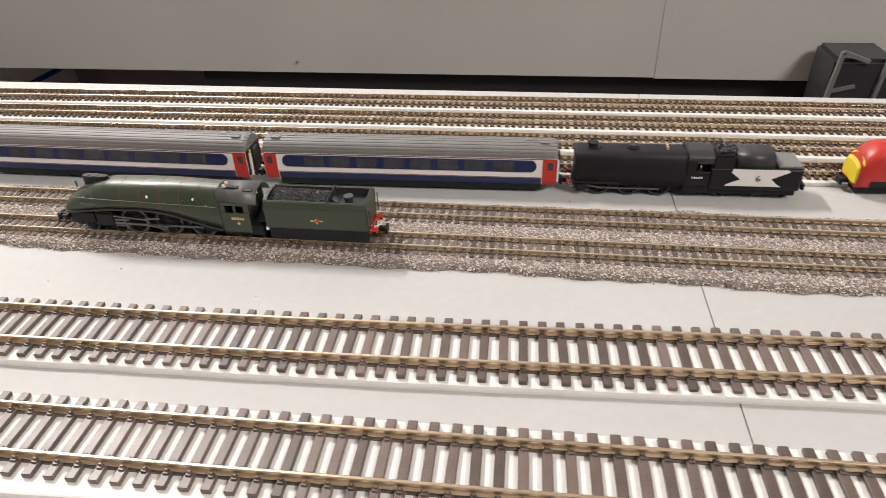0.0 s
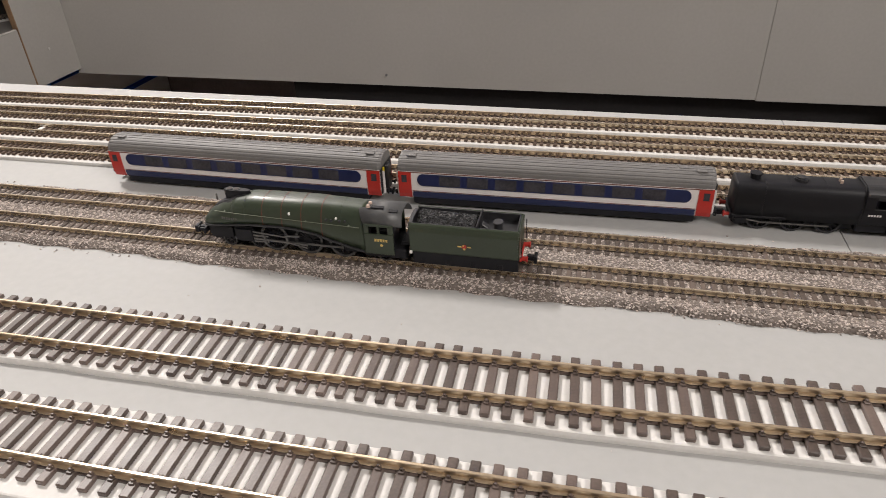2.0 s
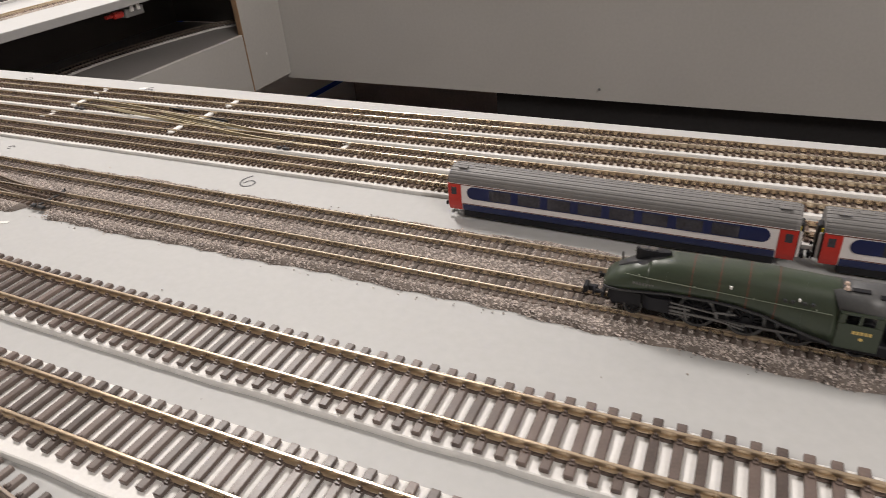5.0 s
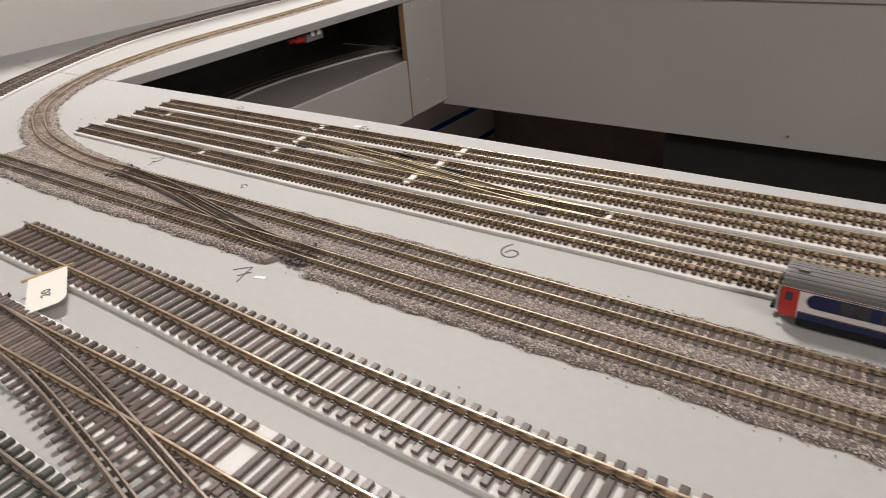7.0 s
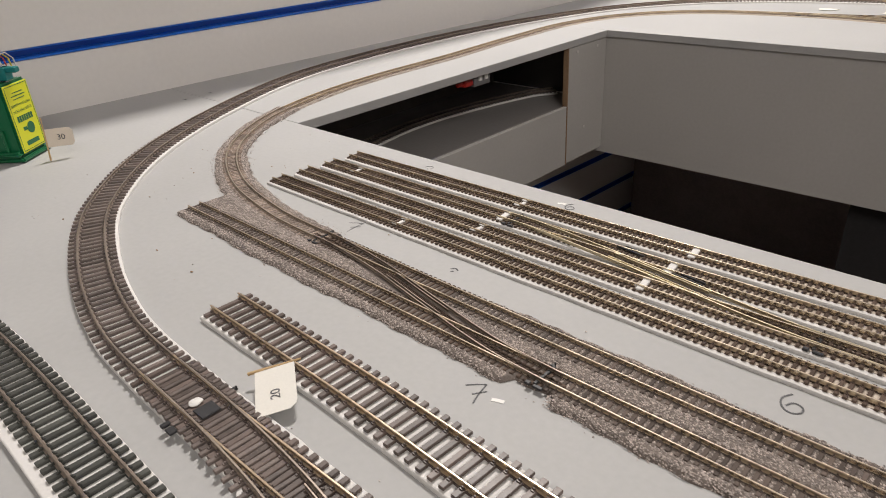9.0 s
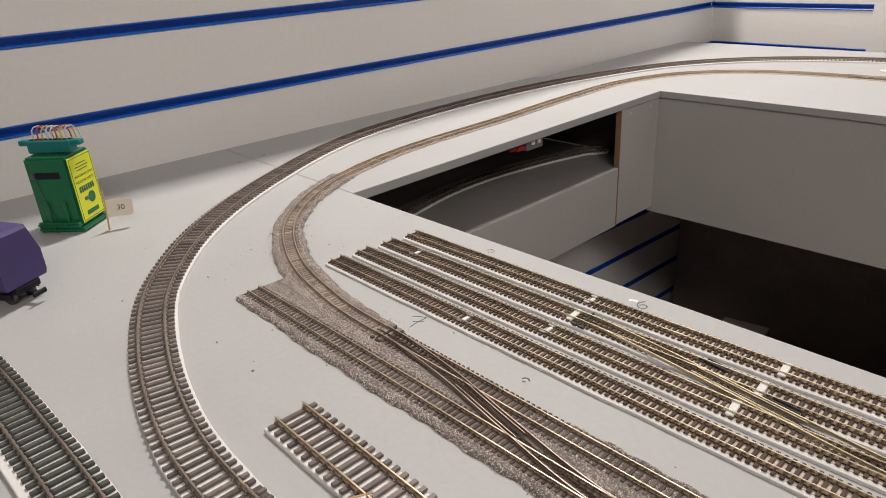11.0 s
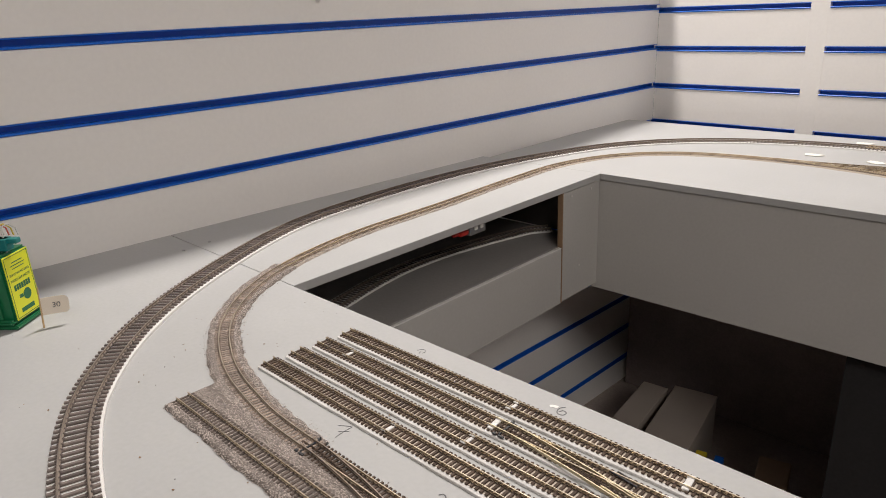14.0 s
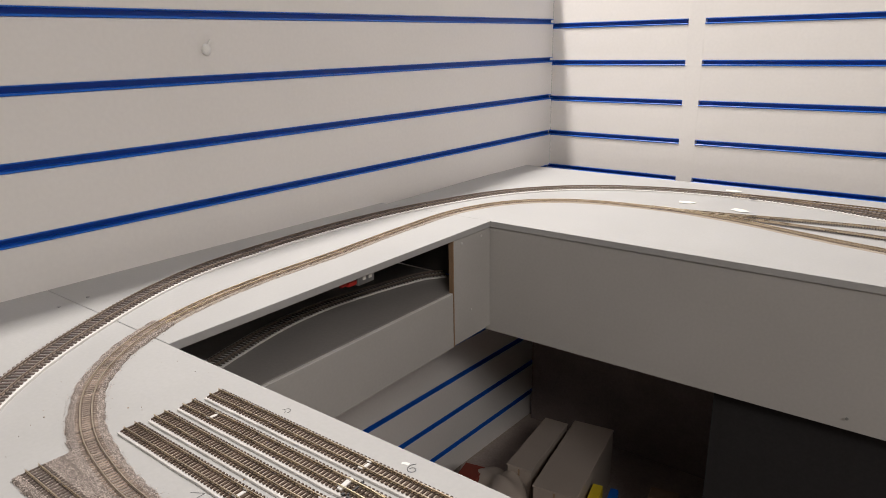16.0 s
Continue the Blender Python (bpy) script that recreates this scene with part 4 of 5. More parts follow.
        spots.append((x, y, 0.0176 + 0.0034 * (1 - (y / 0.0075) ** 2) * (1 - 0.55 * u) + rng.uniform(0, 0.0004)))
    coal = stones("coal", spots, 0.00040, "", M_COAL, 0.9)
    for key in ("label", "category", "kind"):
        if key in coal:
            del coal[key]
    coal.parent = root
    coal["label"] = "heaped black coal"
    coal["kind"] = "stuff"
    bm = box(bmesh.new(), (0.0525, 0, 0.0186), (0.0006, 0.0152, 0.0046), 0.0002)
    part("coal_plate", bm, M_BLACKG, tender)
    bm = box(bmesh.new(), (0.0372, 0, 0.0155), (0.0290, 0.0150, 0.0030), 0.0004)
    part("coal_floor", bm, M_BLACK, tender)
    bm = bmesh.new()
    for s in (-1, 1):
        box(bm, (0.0463, s * 0.0070, 0.0174), (0.0500, 0.0006, 0.0050))
    box(bm, (0.0712, 0, 0.0174), (0.0006, 0.0140, 0.0048))
    box(bm, (0.0620, 0, 0.0158), (0.0190, 0.0140, 0.0010))
    part("tank_lining", bm, M_BLACKG, tender, "black tank lining")
    part("filler_cap", cyl(cyl(bmesh.new(), (0.0615, 0, 0.0175), 0.0021, 0.0032, "z", 18), (0.0615, 0, 0.0194), 0.0024, 0.0007, "z", 18), M_BLACKG, tender, "black water filler cap")
    part("filler_bracket", box(bmesh.new(), (0.0556, -0.0016, 0.0184), (0.0034, 0.0032, 0.0010), 0.0003, 1, Matrix.Rotation(radians(28), 4, "Y")), M_BLACKG, tender)
    for s in (-1, 1):
        bm = cyl(bmesh.new(), (0.0470, s * 0.00892, 0.0118), 0.0011, 0.00012, "y", 14)
        crest = part("crest", bm, M_RED, tender, "small red and gold crest")
        bm = box(bmesh.new(), (0.0447, s * 0.00895, 0.0118), (0.0018, 0.0001, 0.0006))
        box(bm, (0.0493, s * 0.00895, 0.0118), (0.0018, 0.0001, 0.0006))
        cyl(bm, (0.0470, s * 0.00902, 0.0108), 0.0005, 0.0001, "y", 10)
        cyl(bm, (0.0466, s * 0.00902, 0.0124), 0.0004, 0.0001, "y", 10)
        part("crest_detail", bm, M_GOLD, crest)
        bm = box(bmesh.new(), (0.0470, s * 0.0074, 0.0047), (0.0510, 0.0018, 0.0064), 0.0003)
        for x in (0.0270, 0.0390, 0.0510, 0.0640):
            box(bm, (x, s * 0.0081, 0.0034), (0.0030, 0.0008, 0.0026), 0.0004)
        part("tender_frame", bm, M_BLACK, root)
        for x in (0.0270, 0.0390, 0.0510, 0.0640):
            wheel(root, x, s * 0.0052, 0.0034, 10)
        bm = cyl(bmesh.new(), (0.0747, s * 0.0056, 0.0068), 0.0010, 0.0026, "x", 12)
        part("buffer", cyl(bm, (0.0762, s * 0.0056, 0.0068), 0.0014, 0.0006, "x", 14), M_RED, root, "red buffer")
        part("handrail", bar(bmesh.new(), (0.0738, s * 0.0082, 0.0085), (0.0738, s * 0.0082, 0.0175), 0.00035), M_BLACK, tender)
    part("rear_beam", box(bmesh.new(), (0.0733, 0, 0.0066), (0.0010, 0.0140, 0.0013), 0.0002), M_RED, root, "red rear buffer beam")
    part("lamp", box(bmesh.new(), (0.0208, -0.0088, 0.0072), (0.0012, 0.0012, 0.0014), 0.0002), M_WHITE, root, "tiny white lamp")
    part("fall_plate", box(bmesh.new(), (0.0185, 0, 0.0090), (0.0060, 0.0120, 0.0012), 0.0002), M_BLACK, root)
    bm = bmesh.new()
    loft(bm, [[(0.0196, y, z) for y, z in arch(0.0084, 0.0150, 0.0206, 14)], [(0.0214, y, z) for y, z in arch(0.0084, 0.0150, 0.0206, 14)]])
    part("tender_front", bm, M_BLACKG, tender)
    coupling(root, 0.0755, 1)
    # the engine is longer and the tender shorter than first laid out
    for ob in root.children:
        if ob.location.length > 0:
            ob.location.x = along(ob.location.x)
        else:
            for o in (ob, *ob.children_recursive):
                for v in o.data.vertices:
                    v.co.x = along(v.co.x)
    return root


def along(x):
    return x * 1.08 if x < 0.0168 else 0.01814 + (x - 0.0168) * 0.88


def tender_body():
    """Tank with an open top: outer skin with rolled edges, inner skin and ends."""
    bm = bmesh.new()
    outer = [(0.0086, 0.0074), (0.0088, 0.0079), (0.0088, 0.0168), (0.0086, 0.0184), (0.0080, 0.0196), (0.0074, 0.0201)]
    inner = [(0.0070, 0.0198), (0.0074, 0.0188), (0.0076, 0.0160)]
    ring = [*outer, *inner, *[(-y, z) for y, z in reversed(inner)], *[(-y, z) for y, z in reversed(outer)]]
    loft(bm, [[(x, y, z) for y, z in ring] for x in (0.0205, 0.0722)])
    box(bm, (0.0722, 0, 0.0134), (0.0012, 0.0168, 0.0122), 0.0004)
    box(bm, (0.0722, 0, 0.0192), (0.0010, 0.0140, 0.0022), 0.0006)
    return bm


ANG = -0.4
green = green_loco(pose(0.0000, 0.0158, 0.0047, 0, 0, ANG))
green.scale = (0.942, 0.952, 0.98)


# ---- coaches ----
SIDE = [(0.0082, 0.0045), (0.0088, 0.0056), (0.0092, 0.0085), (0.0093, 0.0120), (0.0092, 0.0165), (0.0089, 0.0184)]
ROOF = [(0.0089, 0.0184), (0.0086, 0.0200), (0.0078, 0.0215), (0.0062, 0.0229), (0.0041, 0.0238), (0.0018, 0.0243), (0.0, 0.0244)]


def side_y(z):
    for (y0, z0), (y1, z1) in zip(SIDE, SIDE[1:]):
        if z <= z1:
            return y0 + (y1 - y0) * (z - z0) / (z1 - z0)
    return SIDE[-1][0]


def side_patch(x0, x1, z0, z1, s, out, radius=0.0, thick=0.0003):
    """A thin raised panel that follows the coach's side, with round ends if asked."""
    n = 10
    if not radius:
        zs = [z0 + (z1 - z0) * i / 6 for i in range(7)]
        return loft(bmesh.new(), [[(x0, s * (side_y(z) + out - thick), z), (x1, s * (side_y(z) + out - thick), z), (x1, s * (side_y(z) + out), z), (x0, s * (side_y(z) + out), z)] for z in zs])
    pts = []
    for cx, a0 in ((x1 - radius, -90), (x0 + radius, 90)):
        for i in range(n + 1):
            a = radians(a0 + 180 * i / n)
            pts.append((cx + radius * math.cos(a), (z0 + z1) / 2 + (z1 - z0) / 2 * math.sin(a)))
    return loft(bmesh.new(), [[(x, s * (side_y(z) + out - thick), z) for x, z in pts], [(x, s * (side_y(z) + out), z) for x, z in pts]])


def coach(m):
    """One carriage along x, 153 mm long, its wheels on z = 0."""
    L = 0.0765
    root = thing("railway_coach", "white and blue model coach with red doors on the board", "model coach", "coaches on the board", "", m)
    full = [*SIDE, *ROOF[1:]]
    ring = [*[(-y, z) for y, z in full], *[(y, z) for y, z in reversed(full[:-1])]]
    shell = [*[(-y, z) for y, z in SIDE], *[(y, z) for y, z in reversed(SIDE)]]
    body = part("body", loft(bmesh.new(), [[(x, y * k, z) for y, z in shell] for x, k in ((-L, 0.97), (-L + 0.001, 1), (L - 0.001, 1), (L, 0.97))]), M_CWHITE, root, "white coach body")
    # ribbed roof
    top = []
    for i, (y, z) in enumerate(ROOF[:-1]):
        y2, z2 = ROOF[i + 1]
        for u in (0.0, 0.36, 0.42, 0.5, 0.56):
            lift = -0.00045 if u in (0.42, 0.5) else 0.0
            top.append((y + (y2 - y) * u, z + (z2 - z) * u + lift))
    top.append(ROOF[-1])
    prof = [*[(-y, z) for y, z in top], *[(y, z) for y, z in reversed(top[:-1])]]
    roof = part("roof", loft(bmesh.new(), [[(x, y * k, 0.0184 + (z - 0.0184) * k) for y, z in prof] for x, k in ((-L - 0.0004, 0.94), (-L + 0.0012, 1.0), (L - 0.0012, 1.0), (L + 0.0004, 0.94))]), M_CROOF, root, "grey ribbed roof")
    for x in (-L + 0.006, L - 0.006, -L + 0.014, L - 0.014):
        part("roof_panel", box(bmesh.new(), (x, -0.0030 if abs(x) > 0.068 else 0.0, 0.0244), (0.0046, 0.0026, 0.0005), 0.0001), M_CROOF, roof)
    for s in (-1, 1):
        part("cantrail_line", side_patch(-L + 0.0008, L - 0.0008, 0.0179, 0.0182, s, 0.00025), M_ORANGE, body, "thin dark red line below the roof")
        part("lower_band", side_patch(-L + 0.0072, L - 0.0072, 0.0046, 0.0081, s, 0.00022), M_CBLUE, body, "dark blue lower band")
        part("red_line", side_patch(-L + 0.0072, L - 0.0072, 0.00835, 0.0086, s, 0.00018), M_ORANGE, body)
        band = part("window_band", side_patch(-L + 0.0098, L - 0.0098, 0.0114, 0.0174, s, 0.0003, 0.0030), M_CBLUE, body, "dark blue window band with round ends")
        for i in range(8):
            x = -0.0497 + i * 0.0142
            part("window", side_patch(x - 0.0053, x + 0.0053, 0.0119, 0.0169, s, 0.00036), M_CGLASS, band, "dark tinted window")
        for e in (-1, 1):
            door = part("door", side_patch(e * L - 0.0001 - (0.0066 if e > 0 else 0), e * L + 0.0001 + (0.0066 if e < 0 else 0), 0.0046, 0.0182, s, 0.00025), M_RED, body, "bright red door")
            xc = e * (L - 0.0030)
            part("door_window", side_patch(xc - 0.0014, xc + 0.0014, 0.0128, 0.0165, s, 0.0003), M_CGLASS, door)
    for e in (-1, 1):
        part("end_panel", box(bmesh.new(), (e * (L + 0.0001), 0, 0.0122), (0.0006, 0.0168, 0.0136), 0.0002), M_BLACK, body, "black coach end")
        gang = part("gangway", box(bmesh.new(), (e * (L + 0.0012), 0, 0.0118), (0.0022, 0.0056, 0.0132), 0.0006), M_BLACKG, root, "black rubber gangway")
        bm = box(bmesh.new(), (e * (L + 0.0006), -0.0045, 0.0125), (0.0007, 0.0012, 0.0110), 0.0001)
        part("end_pipe", box(bmesh.new(), (e * (L + 0.0010), -0.0062, 0.0110), (0.0014, 0.0010, 0.0120), 0.0004, 2), M_CWHITE, body, "pale corridor end pipe")
        part("end_stripe", bm, M_YEL, body, "yellow end stripe")
        bm = box(bmesh.new(), (e * 0.0520, 0, 0.0036), (0.0270, 0.0090, 0.0026), 0.0005)
        for s in (-1, 1):
            box(bm, (e * 0.0520, s * 0.0066, 0.0032), (0.0260, 0.0010, 0.0024), 0.0004)
            for d in (-0.0088, 0.0088):
                box(bm, (e * 0.0520 + d, s * 0.0070, 0.0030), (0.0040, 0.0014, 0.0030), 0.0005)
        bogie = part("bogie", bm, M_BLACK, root, "black bogie frame")
        for d in (-0.0088, 0.0088):
            for s in (-1, 1):
                part("wheel", cyl(bmesh.new(), (e * 0.0520 + d, s * 0.0048, 0.0031), 0.0031, 0.0014, "y", 18), M_RIM, bogie)
        bm = box(bmesh.new(), (e * (L + 0.0012), 0, 0.0036), (0.0056, 0.0018, 0.0016), 0.0003)
        box(bm, (e * (L + 0.0034), 0, 0.0036), (0.0012, 0.0040, 0.0024), 0.0003)
        part("coupling", bm, M_BLACK, root)
        for s in (-1, 1):
            part("buffer", cyl(cyl(bmesh.new(), (e * (L + 0.0014), s * 0.0056, 0.0058), 0.0006, 0.0024, "x", 10), (e * (L + 0.0027), s * 0.0056, 0.0058), 0.0011, 0.0005, "x", 12), M_BLACK, root)
    bm = bmesh.new()
    for x, w in ((-0.020, 0.020), (0.010, 0.026), (0.033, 0.010)):
        box(bm, (x, 0, 0.0032), (w, 0.0140, 0.0030), 0.0006)
    # black underframe, widened so it also stands in for shade below the body
    box(bm, (0, 0, 0.0030), (2 * L - 0.014, 0.0166, 0.0036), 0.0005)
    part("underframe", bm, M_BLACK, root)
    return root


SHRINK = Matrix.Diagonal((0.960, 0.960, 0.995, 1))
first = coach(pose(-0.0828, 0.0730, 0.0002, 0, 0, -0.8) @ SHRINK)
copy_thing(first, pose(0.0698, 0.0736, 0.0002, 0, 0, 0.7) @ SHRINK)


# ---- black goods locomotive behind the coaches ----
def black_loco(m):
    root = thing("steam_locomotive", "black model goods locomotive with tender standing on the board", "model locomotive", "", "", m)
    bm = loft(bmesh.new(), [[(x, y * k, z) for y, z in arch(0.0083, 0.0062, 0.0218, 22, 0.42, 0.42)] for x, k in ((-0.0040, 0.92), (-0.0034, 1), (0.0180, 1.0), (0.0184, 1.015), (0.0476, 1.015), (0.0486, 1.0))])
    boiler = part("boiler", bm, M_BLACK, root, "square-shouldered black boiler casing", True)
    part("chimney", cyl(cyl(bmesh.new(), (0.0042, 0, 0.0226), 0.0022, 0.0024, "z", 16), (0.0042, 0, 0.0239), 0.0026, 0.0008, "z", 16), M_BLACK, root)
    part("dome", cyl(cyl(bmesh.new(), (0.0232, 0, 0.0222), 0.0028, 0.0014, "z", 16), (0.0232, 0, 0.0231), 0.0021, 0.0008, "z", 16), M_BLACKG, root)
    part("safety_valve", cyl(cyl(bmesh.new(), (0.0395, 0.0012, 0.0224), 0.0006, 0.0014, "z", 8), (0.0395, -0.0012, 0.0224), 0.0006, 0.0014, "z", 8), M_CREAM, root, "cream safety valves")
    for x in (0.0080, 0.0184, 0.0330):
        part("boiler_band", loft(bmesh.new(), [[(q, y * 1.012, z + 0.0001) for y, z in arch(0.0083, 0.0062, 0.0218, 22, 0.42, 0.42)] for q in (x, x + 0.0004)]), M_BLACK, boiler)
    bm = box(bmesh.new(), (0.0268, 0, 0.0068), (0.0620, 0.0168, 0.0014), 0.0003)
    box(bm, (0.0268, 0, 0.0045), (0.0600, 0.0090, 0.0058), 0.0003)
    box(bm, (0.0540, 0, 0.0052), (0.0130, 0.0150, 0.0060), 0.0006)
    part("chassis", bm, M_BLACK, root)
    bm = bmesh.new()
    loft(bm, [[(x, y, z) for y, z in arch(0.0086, 0.0070, 0.0226, 18, 0.5, 0.5)] for x in (0.0480, 0.0492)])
    cab = part("cab_front", bm, M_BLACKG, root)
    for s in (-1, 1):
        side = part("cab_side", box(box(bmesh.new(), (0.0538, s * 0.0086, 0.0104), (0.0108, 0.0006, 0.0076), 0.0002), (0.0506, s * 0.0086, 0.0165), (0.0042, 0.0006, 0.0060)), M_BLACK, root)
        bm = bmesh.new()
        for i in range(5):
            box(bm, (0.0512 + i * 0.0011, s * 0.00895, 0.0112), (0.0007, 0.0001, 0.0009))
        part("number_marking", bm, M_CWHITE, side, "small pale marks")
        for x in (0.0080, 0.0225, 0.0370):
            wheel(root, x, s * 0.0058, 0.0056, 12, M_BLACK, M_BLACKG)
        bm = bmesh.new()
        bar(bm, (0.0078, s * 0.0074, 0.0040), (0.0372, s * 0.0074, 0.0040), 0.0005, 0.0007)
        bar(bm, (-0.0020, s * 0.0076, 0.0060), (0.0080, s * 0.0076, 0.0042), 0.0005, 0.0006)
        part("coupling_rod", bm, M_STEEL, root, "grey steel coupling rod")
        part("cylinder", box(bmesh.new(), (-0.0005, s * 0.0074, 0.0048), (0.0056, 0.0030, 0.0042), 0.0008, 2), M_BLACK, root)
        part("buffer", cyl(cyl(bmesh.new(), (-0.0056, s * 0.0056, 0.0062), 0.0009, 0.0030, "x", 10), (-0.0072, s * 0.0056, 0.0062), 0.0014, 0.0006, "x", 12), M_RED, root, "red buffer")
    part("buffer_beam", box(bmesh.new(), (-0.0044, 0, 0.0062), (0.0010, 0.0160, 0.0026), 0.0002), M_BLACK, root)
    ring = [*arch(0.0088, 0.0182, 0.0230, 16, 0.6, 0.7), *reversed(arch(0.0082, 0.0182, 0.0225, 16, 0.6, 0.7))]
    part("cab_roof", loft(bmesh.new(), [[(x, y, z) for y, z in ring] for x in (0.0486, 0.0602)]), M_BLACKG, root)
    part("backhead", box(bmesh.new(), (0.0500, 0, 0.0130), (0.0020, 0.0150, 0.0130), 0.0006), M_BLACK, root)
    # tender with a pale panel
    bm = box(bmesh.new(), (0.0805, 0, 0.0105), (0.0420, 0.0172, 0.0110), 0.0006)
    box(bm, (0.0650, 0, 0.0180), (0.0110, 0.0168, 0.0080), 0.0012, 2)
    box(bm, (0.0805, 0, 0.0045), (0.0400, 0.0140, 0.0050), 0.0004)
    tender = part("tender", bm, M_BLACK, root, "black tender")
    bm = loft(bmesh.new(), [[(x, y, z) for y, z in arch(0.0080, 0.0155, 0.0226, 14, 0.5, 0.5)] for x in (0.0710, 0.0880)])
    part("tender_load", bm, M_BLACKG, tender, "rounded black tender load", True)
    spots = [(rng.uniform(0.0610, 0.0710), rng.uniform(-0.0060, 0.0060), 0.0226 + rng.uniform(0, 0.0006)) for _ in range(160)]
    coal = stones("coal", spots, 0.0006, "", M_COAL, 0.9)
    for key in ("label", "category"):
        if key in coal:
            del coal[key]
    coal.parent = root
    for s in (-1, 1):
        y = s * 0.00875
        pts = [(0.0695, 0.0158), (0.0945, 0.0158), (0.0955, 0.0150), (0.0875, 0.0112), (0.0910, 0.0082), (0.0925, 0.0074), (0.0670, 0.0074), (0.0675, 0.0082), (0.0735, 0.0108), (0.0690, 0.0142)]
        panel = part("pale_panel", loft(bmesh.new(), [[(x, y - s * 0.0003, z) for x, z in pts], [(x, y + s * 0.0001, z) for x, z in pts]]), M_CWHITE, tender, "pale waisted panel")
        bm = bmesh.new()
        line = [(0.0818, 0.0128), (0.0808, 0.0118), (0.0808, 0.0106), (0.0818, 0.0102), (0.0826, 0.0108), (0.0820, 0.0114), (0.0810, 0.0112)]
        for (xa, za), (xb, zb) in zip(line, line[1:]):
            bar(bm, (xa, y + s * 0.0002, za), (xb, y + s * 0.0002, zb), 0.0003)
        part("figure_six", bm, M_BLACK, panel)
        for x in (0.0660, 0.0800, 0.0950):
            wheel(root, x, s * 0.0052, 0.0034, 10)
    part("tank_top", box(bmesh.new(), (0.0955, 0, 0.0168), (0.0110, 0.0150, 0.0016), 0.0004), M_CROOF, tender)
    coupling(root, 0.1015, 1)
    coupling(root, -0.0060, -1)
    return root


black_loco(pose(0.1530, 0.0735, 0.0002, 0, 0, 0.75) @ SHRINK)


def red_loco(m):
    root = thing("diesel_locomotive", "red model diesel locomotive with a yellow front end", "model locomotive", "", "", m)
    shell = [*[(-y, z) for y, z in SIDE], *[(-y, z) for y, z in ROOF[1:]], *[(y, z) for y, z in reversed(ROOF[:-1])], *[(y, z) for y, z in reversed(SIDE[:-1])]]
    body = part("body", loft(bmesh.new(), [[(x, y * k, 0.003 + (z - 0.003) * h) for y, z in shell] for x, k, h in ((0, 0.86, 0.62), (0.003, 0.94, 0.82), (0.007, 1.0, 0.97), (0.012, 1, 1), (0.11, 1, 1))]), M_RED, root, "red body shell", True)
    part("front", loft(bmesh.new(), [[(x, y * k * 0.9, 0.0050 + (z - 0.003) * h * 0.72) for y, z in shell] for x, k, h in ((-0.0010, 0.86, 0.62), (0.0014, 0.98, 0.86))]), M_YEL, root, "yellow front end")
    part("windscreen", box(bmesh.new(), (0.0024, 0, 0.0172), (0.0010, 0.0110, 0.0030), 0.0003, 1, Matrix.Rotation(radians(35), 4, "Y")), M_CGLASS, root)
    for s in (-1, 1):
        part("lower_band", side_patch(0.006, 0.109, 0.0046, 0.0080, s, 0.0003), M_BLACK, root)
    part("skirt", box(bmesh.new(), (0.055, 0, 0.0024), (0.108, 0.0130, 0.0044), 0.0008), M_BLACK, root)
    coupling(root, 0.0, -1)
    return root


red_loco(pose(0.2776, 0.0817, 0.0002, 0, 0, 0.8) @ SHRINK)


# ---- flags, switch motor and wagon on the board ----
def text(name, words, size, material, parent, m, label=""):
    cu = bpy.data.curves.new(name, "FONT")
    cu.body, cu.size, cu.align_x, cu.align_y, cu.extrude = words, size, "CENTER", "CENTER", 0.00006
    tmp = new(name, cu)
    dg = bpy.context.evaluated_depsgraph_get()
    me = bpy.data.meshes.new_from_object(tmp.evaluated_get(dg))
    bpy.data.objects.remove(tmp)
    me.materials.clear()
    ob = place(name, me, material, parent, label)
    ob.matrix_local = m
    return ob


def flag(words, label, m, size, lying):
    """A paper flag on a cocktail stick; local x along the stick's right, z up the stick."""
    w, h = size
    root = thing("paper_flag", label, "paper flag", "", "", m)
    bm = bmesh.new()
    cyl(bm, (0, 0, 0), 0.0009, h * (2.36 if not lying else 1.35), "z", 8, 0.0005)
    stick = part("stick", bm, M_WOOD, root, "thin wooden cocktail stick")
    stick.location.z = 0 if lying else h * 1.18
    bm = bmesh.new()
    n = 12
    z0 = -h / 2 if lying else h * 0.72
    rings = []
    for i in range(n + 1):
        u = i / n
        r = 0.18 * h * max(0.0, (u - 0.86) / 0.14) ** 2
        y = 0.0011 * math.sin(u * 3.4) * (1 if not lying else 0.0)
        q = 0 if lying else r
        rings.append([(u * w, y - 0.00013, z0 + q), (u * w, y + 0.00013, z0 + q), (u * w, y + 0.00013, z0 + h - r), (u * w, y - 0.00013, z0 + h - r)])
    card = part("card", loft(bm, rings), M_PAPERW if lying else M_PAPER, root, "small paper card")
    turn = pose(w * (0.62 if lying else 0.55), -0.0003 if lying else 0.0006, z0 + h * 0.5, 90, 0, 0) @ Matrix.Rotation(math.pi * lying, 4, "Z")
    text("figures", words, h * (0.42 if not lying else 0.34), M_PENCIL, card, turn, "black figures")
    return root


root = thing("glue_blob", "white blob of dried glue on the turnout", "glue", m=pose(-0.4795, -0.1010, 0.0058))
bm = bmesh.new()
bmesh.ops.create_icosphere(bm, subdivisions=3, radius=0.0026)
for v in bm.verts:
    v.co = Vector((v.co.x, v.co.y * 1.2, v.co.z * 0.3)) * (1 + 0.35 * noise.noise(v.co * 420))
part("blob", bm, M_WHITE, root, "", True)

